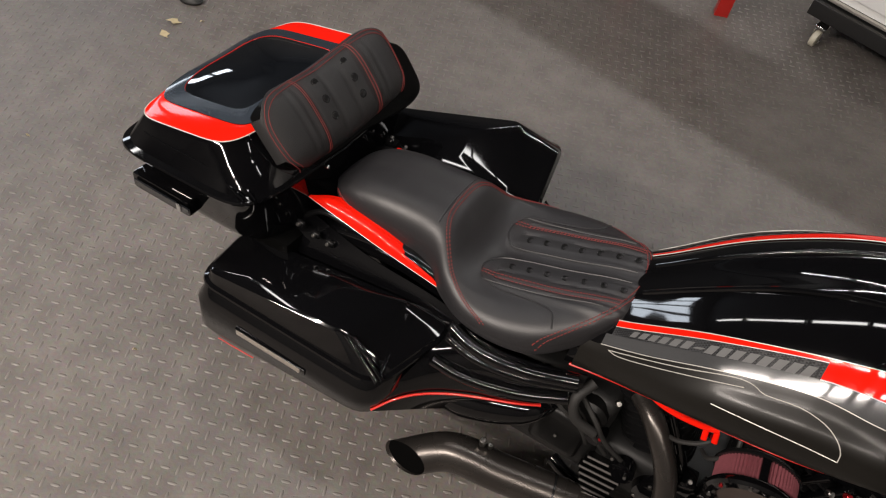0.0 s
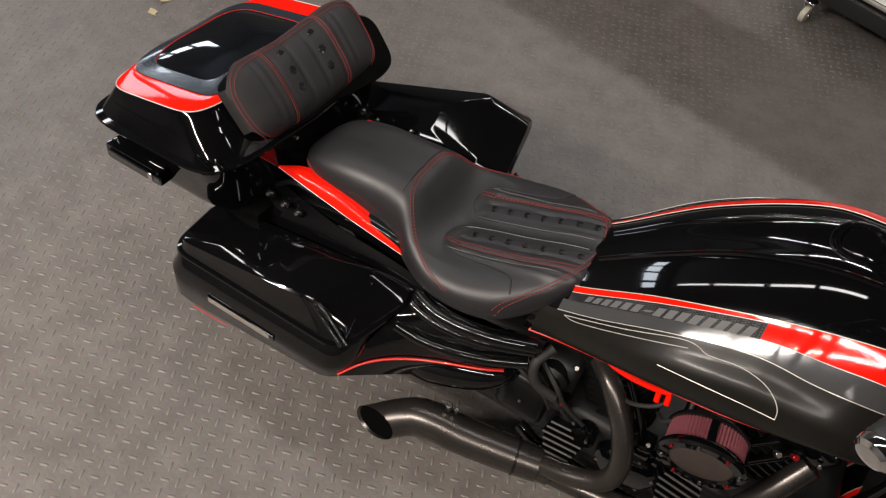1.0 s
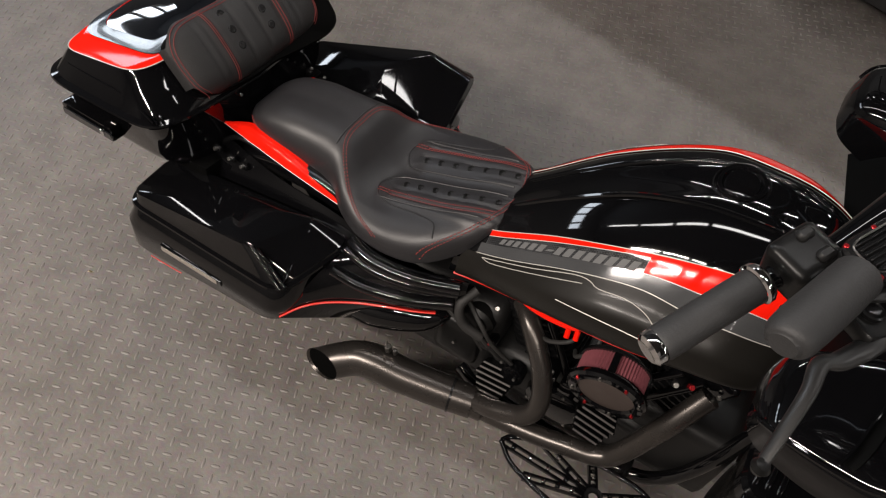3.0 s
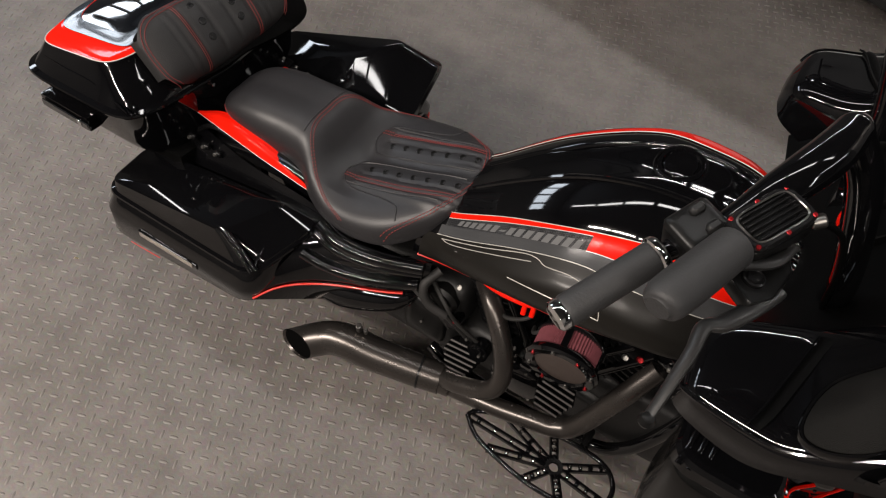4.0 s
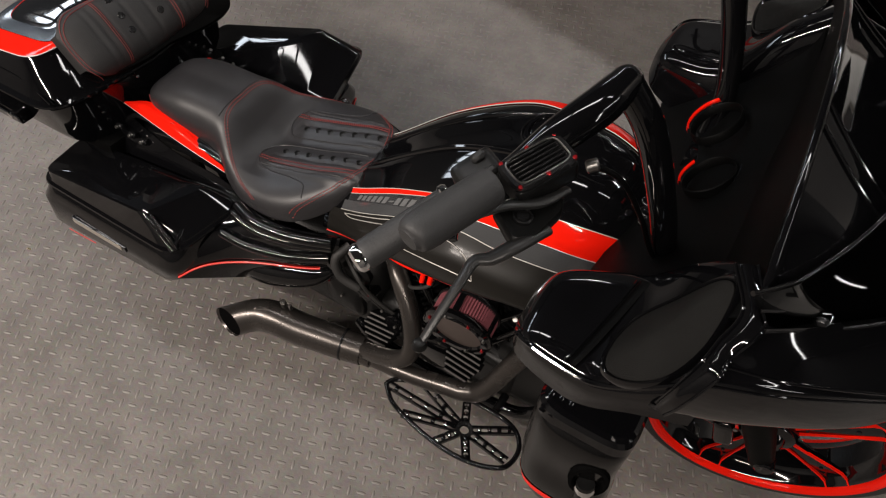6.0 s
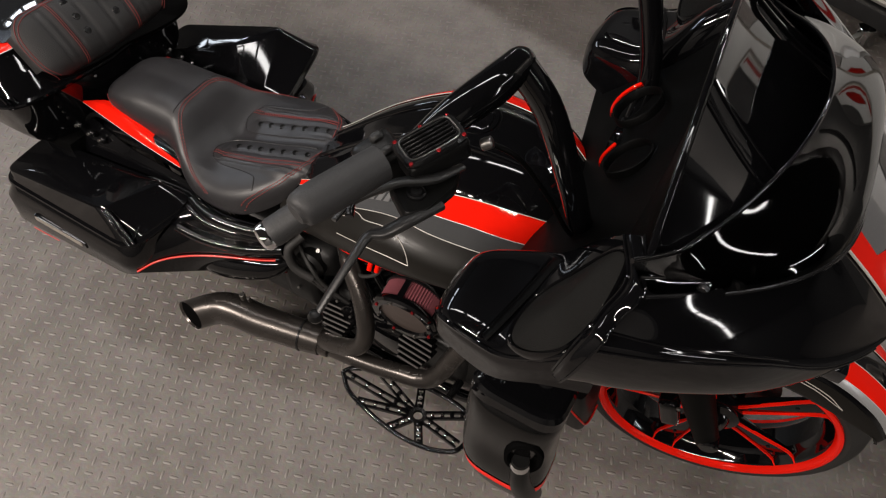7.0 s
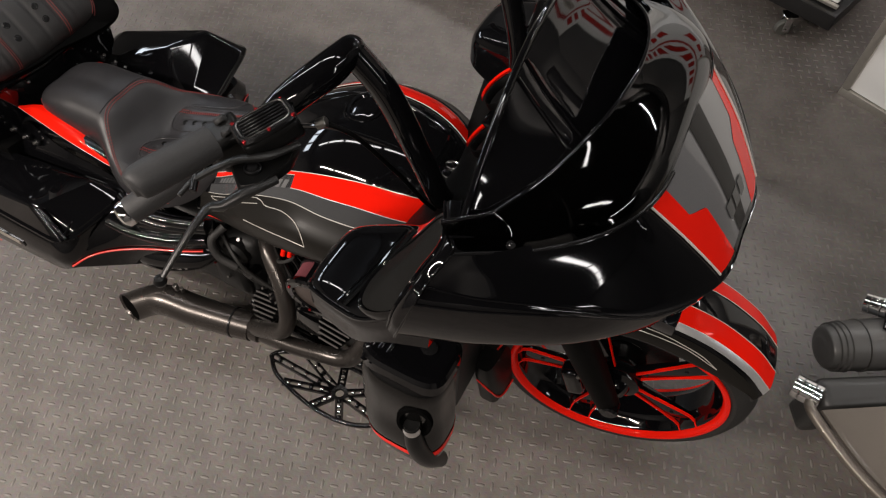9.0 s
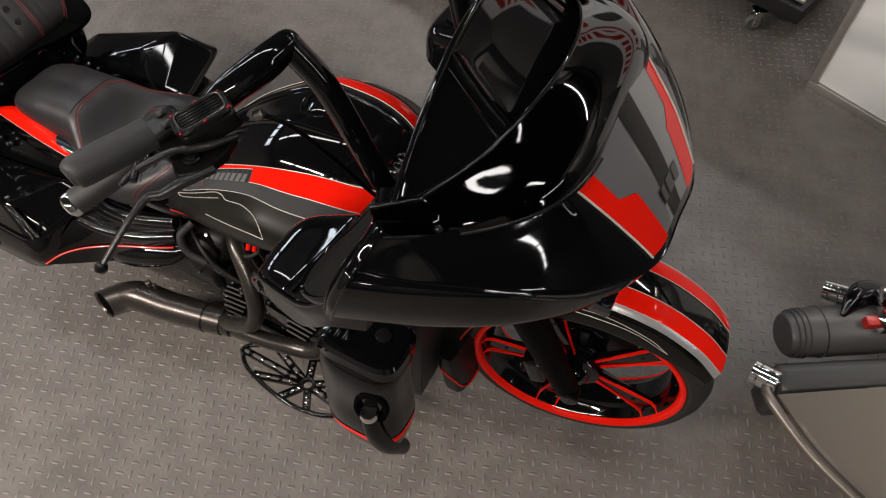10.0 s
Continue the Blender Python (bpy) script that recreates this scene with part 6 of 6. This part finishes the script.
# the motorcycle parked ahead: rear corner with its panel, pipe and lamps
other = thing("parked_motorcycle", pose(1.62, 0.30, 0, 0, 0, 28), "champagne parked motorcycle with chrome trim", "motorcycle")
edge = [(0.0, -0.012), (0.05, -0.15), (0.123, -0.268), (0.26, -0.44)]
pan = net([[(x + (0.9 - x) * k, y + (0.004 * k), 0.335 + 0.012 * math.sin(math.pi * min(1, k * 1.6)) - 0.02 * (j == 3)) for j, (x, y) in enumerate(edge)] for k in (0.0, 0.06, 0.4, 1.0)])
part("saddlebag", patch(pan, 0, 1, 0, 1, 30, 24), CHAMP, other, "champagne painted saddlebag", solid=0.012)
part("bag_side", block((0.62, -0.16, 0.2), (0.76, 0.34, 0.25), 0.04, None, 3), CHAMP, other)
part("bag_flank", block((0.45, 0.04, 0.22), (0.86, 0.09, 0.2), 0.03, None, 3), FLANKGREY, other, "dark grey bag flank")
part("guard_rail", tube([(-0.012, 0.03, 0.315), (-0.02, -0.016, 0.325), (0.032, -0.158, 0.328), (0.108, -0.28, 0.328), (0.248, -0.452, 0.308)], [0.009, 0.014, 0.013, 0.013, 0.012], 14, 8), CHAMP, other, "dull steel guard rail")
def ribbed_cap(p, q, r):
    c = part("chrome_cap", rod(p, q, r, 28, 0.004), CHROME, other, "ribbed chrome cap")
    d = (Vector(q) - Vector(p)).normalized()
    m = d.to_track_quat("Z", "Y").to_matrix().to_4x4()
    for k in range(2):
        part("rib", lathe([(r - 0.001, -0.003), (r + 0.0025, 0), (r - 0.001, 0.003)], 28, Matrix.Translation(Vector(p).lerp(Vector(q), 0.3 + 0.4 * k)) @ m), CHROME, c)
ribbed_cap((-0.034, 0.073, 0.3), (0.02, 0.024, 0.316), 0.033)
ribbed_cap((0.262, 0.325, 0.27), (0.31, 0.285, 0.295), 0.029)
pipe = part("tail_pipe", tube([(0.108, 0.203, 0.235), (0.116, 0.203, 0.235), (0.135, 0.203, 0.236), (0.2, 0.204, 0.238), (0.3, 0.204, 0.24), (0.8, 0.204, 0.25)], [0.03, 0.058, 0.066, 0.073, 0.075, 0.072], 32, 8), PIPEGREY, other, "dark grey muffler with steel rings")
for k, x in enumerate((0.135, 0.15, 0.165)):
    part("ring", lathe([(0.066 + 0.002 * k, -0.002), (0.0715 + 0.0016 * k, 0), (0.066 + 0.002 * k, 0.002)], 32, pose(x, 0.2035, 0.2365, 0, 90, 0)), PIPEGREY, pipe)
part("ring", lathe([(0.073, -0.002), (0.0775, 0), (0.073, 0.002)], 36, pose(0.212, 0.204, 0.238, 0, 90, 0)), STEEL, pipe, "bright steel ring")
part("bracket", tube([(0.26, 0.215, 0.315), (0.31, 0.262, 0.318), (0.36, 0.285, 0.31), (0.43, 0.27, 0.29)], [0.008, 0.034, 0.038, 0.03], 16, 8, squash=0.7), BLACK, other, "gloss black bracket")
lampo = part("tail_lamp", lathe([(0, 0.02), (0.02, 0.02), (0.026, 0.028), (0.05, 0.024), (0.06, 0.008), (0.062, -0.01), (0.05, -0.03), (0, -0.04)], 32, pose(0.415, 0.235, 0.34)), CHROME, other, "chrome lamp housing")
part("lens", lathe([(0, 0.03), (0.014, 0.028), (0.02, 0.021)], 24, pose(0.425, 0.235, 0.34)), SMOKED, lampo)
part("reflector", block((0.325, 0.185, 0.325), (0.035, 0.03, 0.03), 0.006), REDSTEEL, lampo, "red reflector")
part("reflector", block((0.36, 0.172, 0.325), (0.035, 0.04, 0.03), 0.006), CHROME, lampo)
part("rear_tyre", lathe([(0.2, -0.06), (0.25, -0.075), (0.3, -0.06), (0.31, 0), (0.3, 0.06), (0.25, 0.075), (0.2, 0.06)], 40, pose(0.9, 0.18, 0.31, 90, 0, 0)), RUBBER, other)
part("fender", tube([(0.6, 0.2, 0.45), (0.75, 0.2, 0.62), (1.0, 0.2, 0.64), (1.3, 0.2, 0.55)], [0.05, 0.09, 0.1, 0.09], 20, 8), CHAMP, other)

# litter on the floor
def leaf(m, sz):
    pts = [(0, 0), (0.35, 0.16), (0.6, 0.42), (0.75, 0.14), (1.05, 0.1), (0.8, -0.08), (0.62, -0.36), (0.4, -0.14)]
    bm = bmesh.new()
    bm.faces.new([bm.verts.new((x * sz, y * sz, 0.004 + 0.006 * math.sin(5 * x + 3 * y))) for x, y in pts])
    bmesh.ops.triangulate(bm, faces=bm.faces[:])
    ob = part("dry_leaf", bm, LEAFM, None, solid=0.001)
    ob.matrix_world = m
    return tagged(ob, "small curled dry leaf on the floor", "leaf", "dry leaves")


leaf(pose(-2.19, 0.96, 0.004, 0, 0, 20), 0.065)
leaf(pose(-2.16, 0.9, 0.004, 0, 0, -30), 0.055)
leaf(pose(-2.07, 1.03, 0, 0, 0, 70), 0.025)
leaf(pose(-2.14, 0.175, 0, 0, 0, 10), 0.016)
leaf(pose(-1.21, -0.285, 0, 0, 0, 40), 0.016)
clump = part("rag", stack([[(x, y, z) for x, y in oval(0, 0, a, b, 2.2, 20)] for a, b, z in ((0.05, 0.03, 0.001), (0.055, 0.034, 0.012), (0.04, 0.025, 0.03), (0.015, 0.01, 0.038))]), DARKPL, None)
clump.matrix_world = pose(-2.2, 1.13, 0, 0, 0, 15)
tagged(clump, "crumpled dark rag on the floor", "rag")

# sign with red lettering, kept to plain bars, low on the north wall
banner = thing("wall_banner", pose(2.7, Y1 - 0.03, 1.0), "pale wall banner with red lettering bars", "banner")
part("sheet", block((0, 0, 0), (3.6, 0.02, 1.9), 0.004), WHITEP, banner)
for k in range(7):
    part("letter_bar", block((-1.5 + 0.42 * k, -0.014, 0.55), (0.22 if k % 3 else 0.32, 0.008, 0.4), 0.003), REDSTEEL, banner)
part("underline", block((0, -0.014, 0.18), (3.2, 0.008, 0.1), 0.002), REDSTEEL, banner)
for k in range(4):
    part("letter_bar", block((-1.0 + 0.6 * k, -0.014, -0.3), (0.4, 0.008, 0.3), 0.003), REDSTEEL, banner)
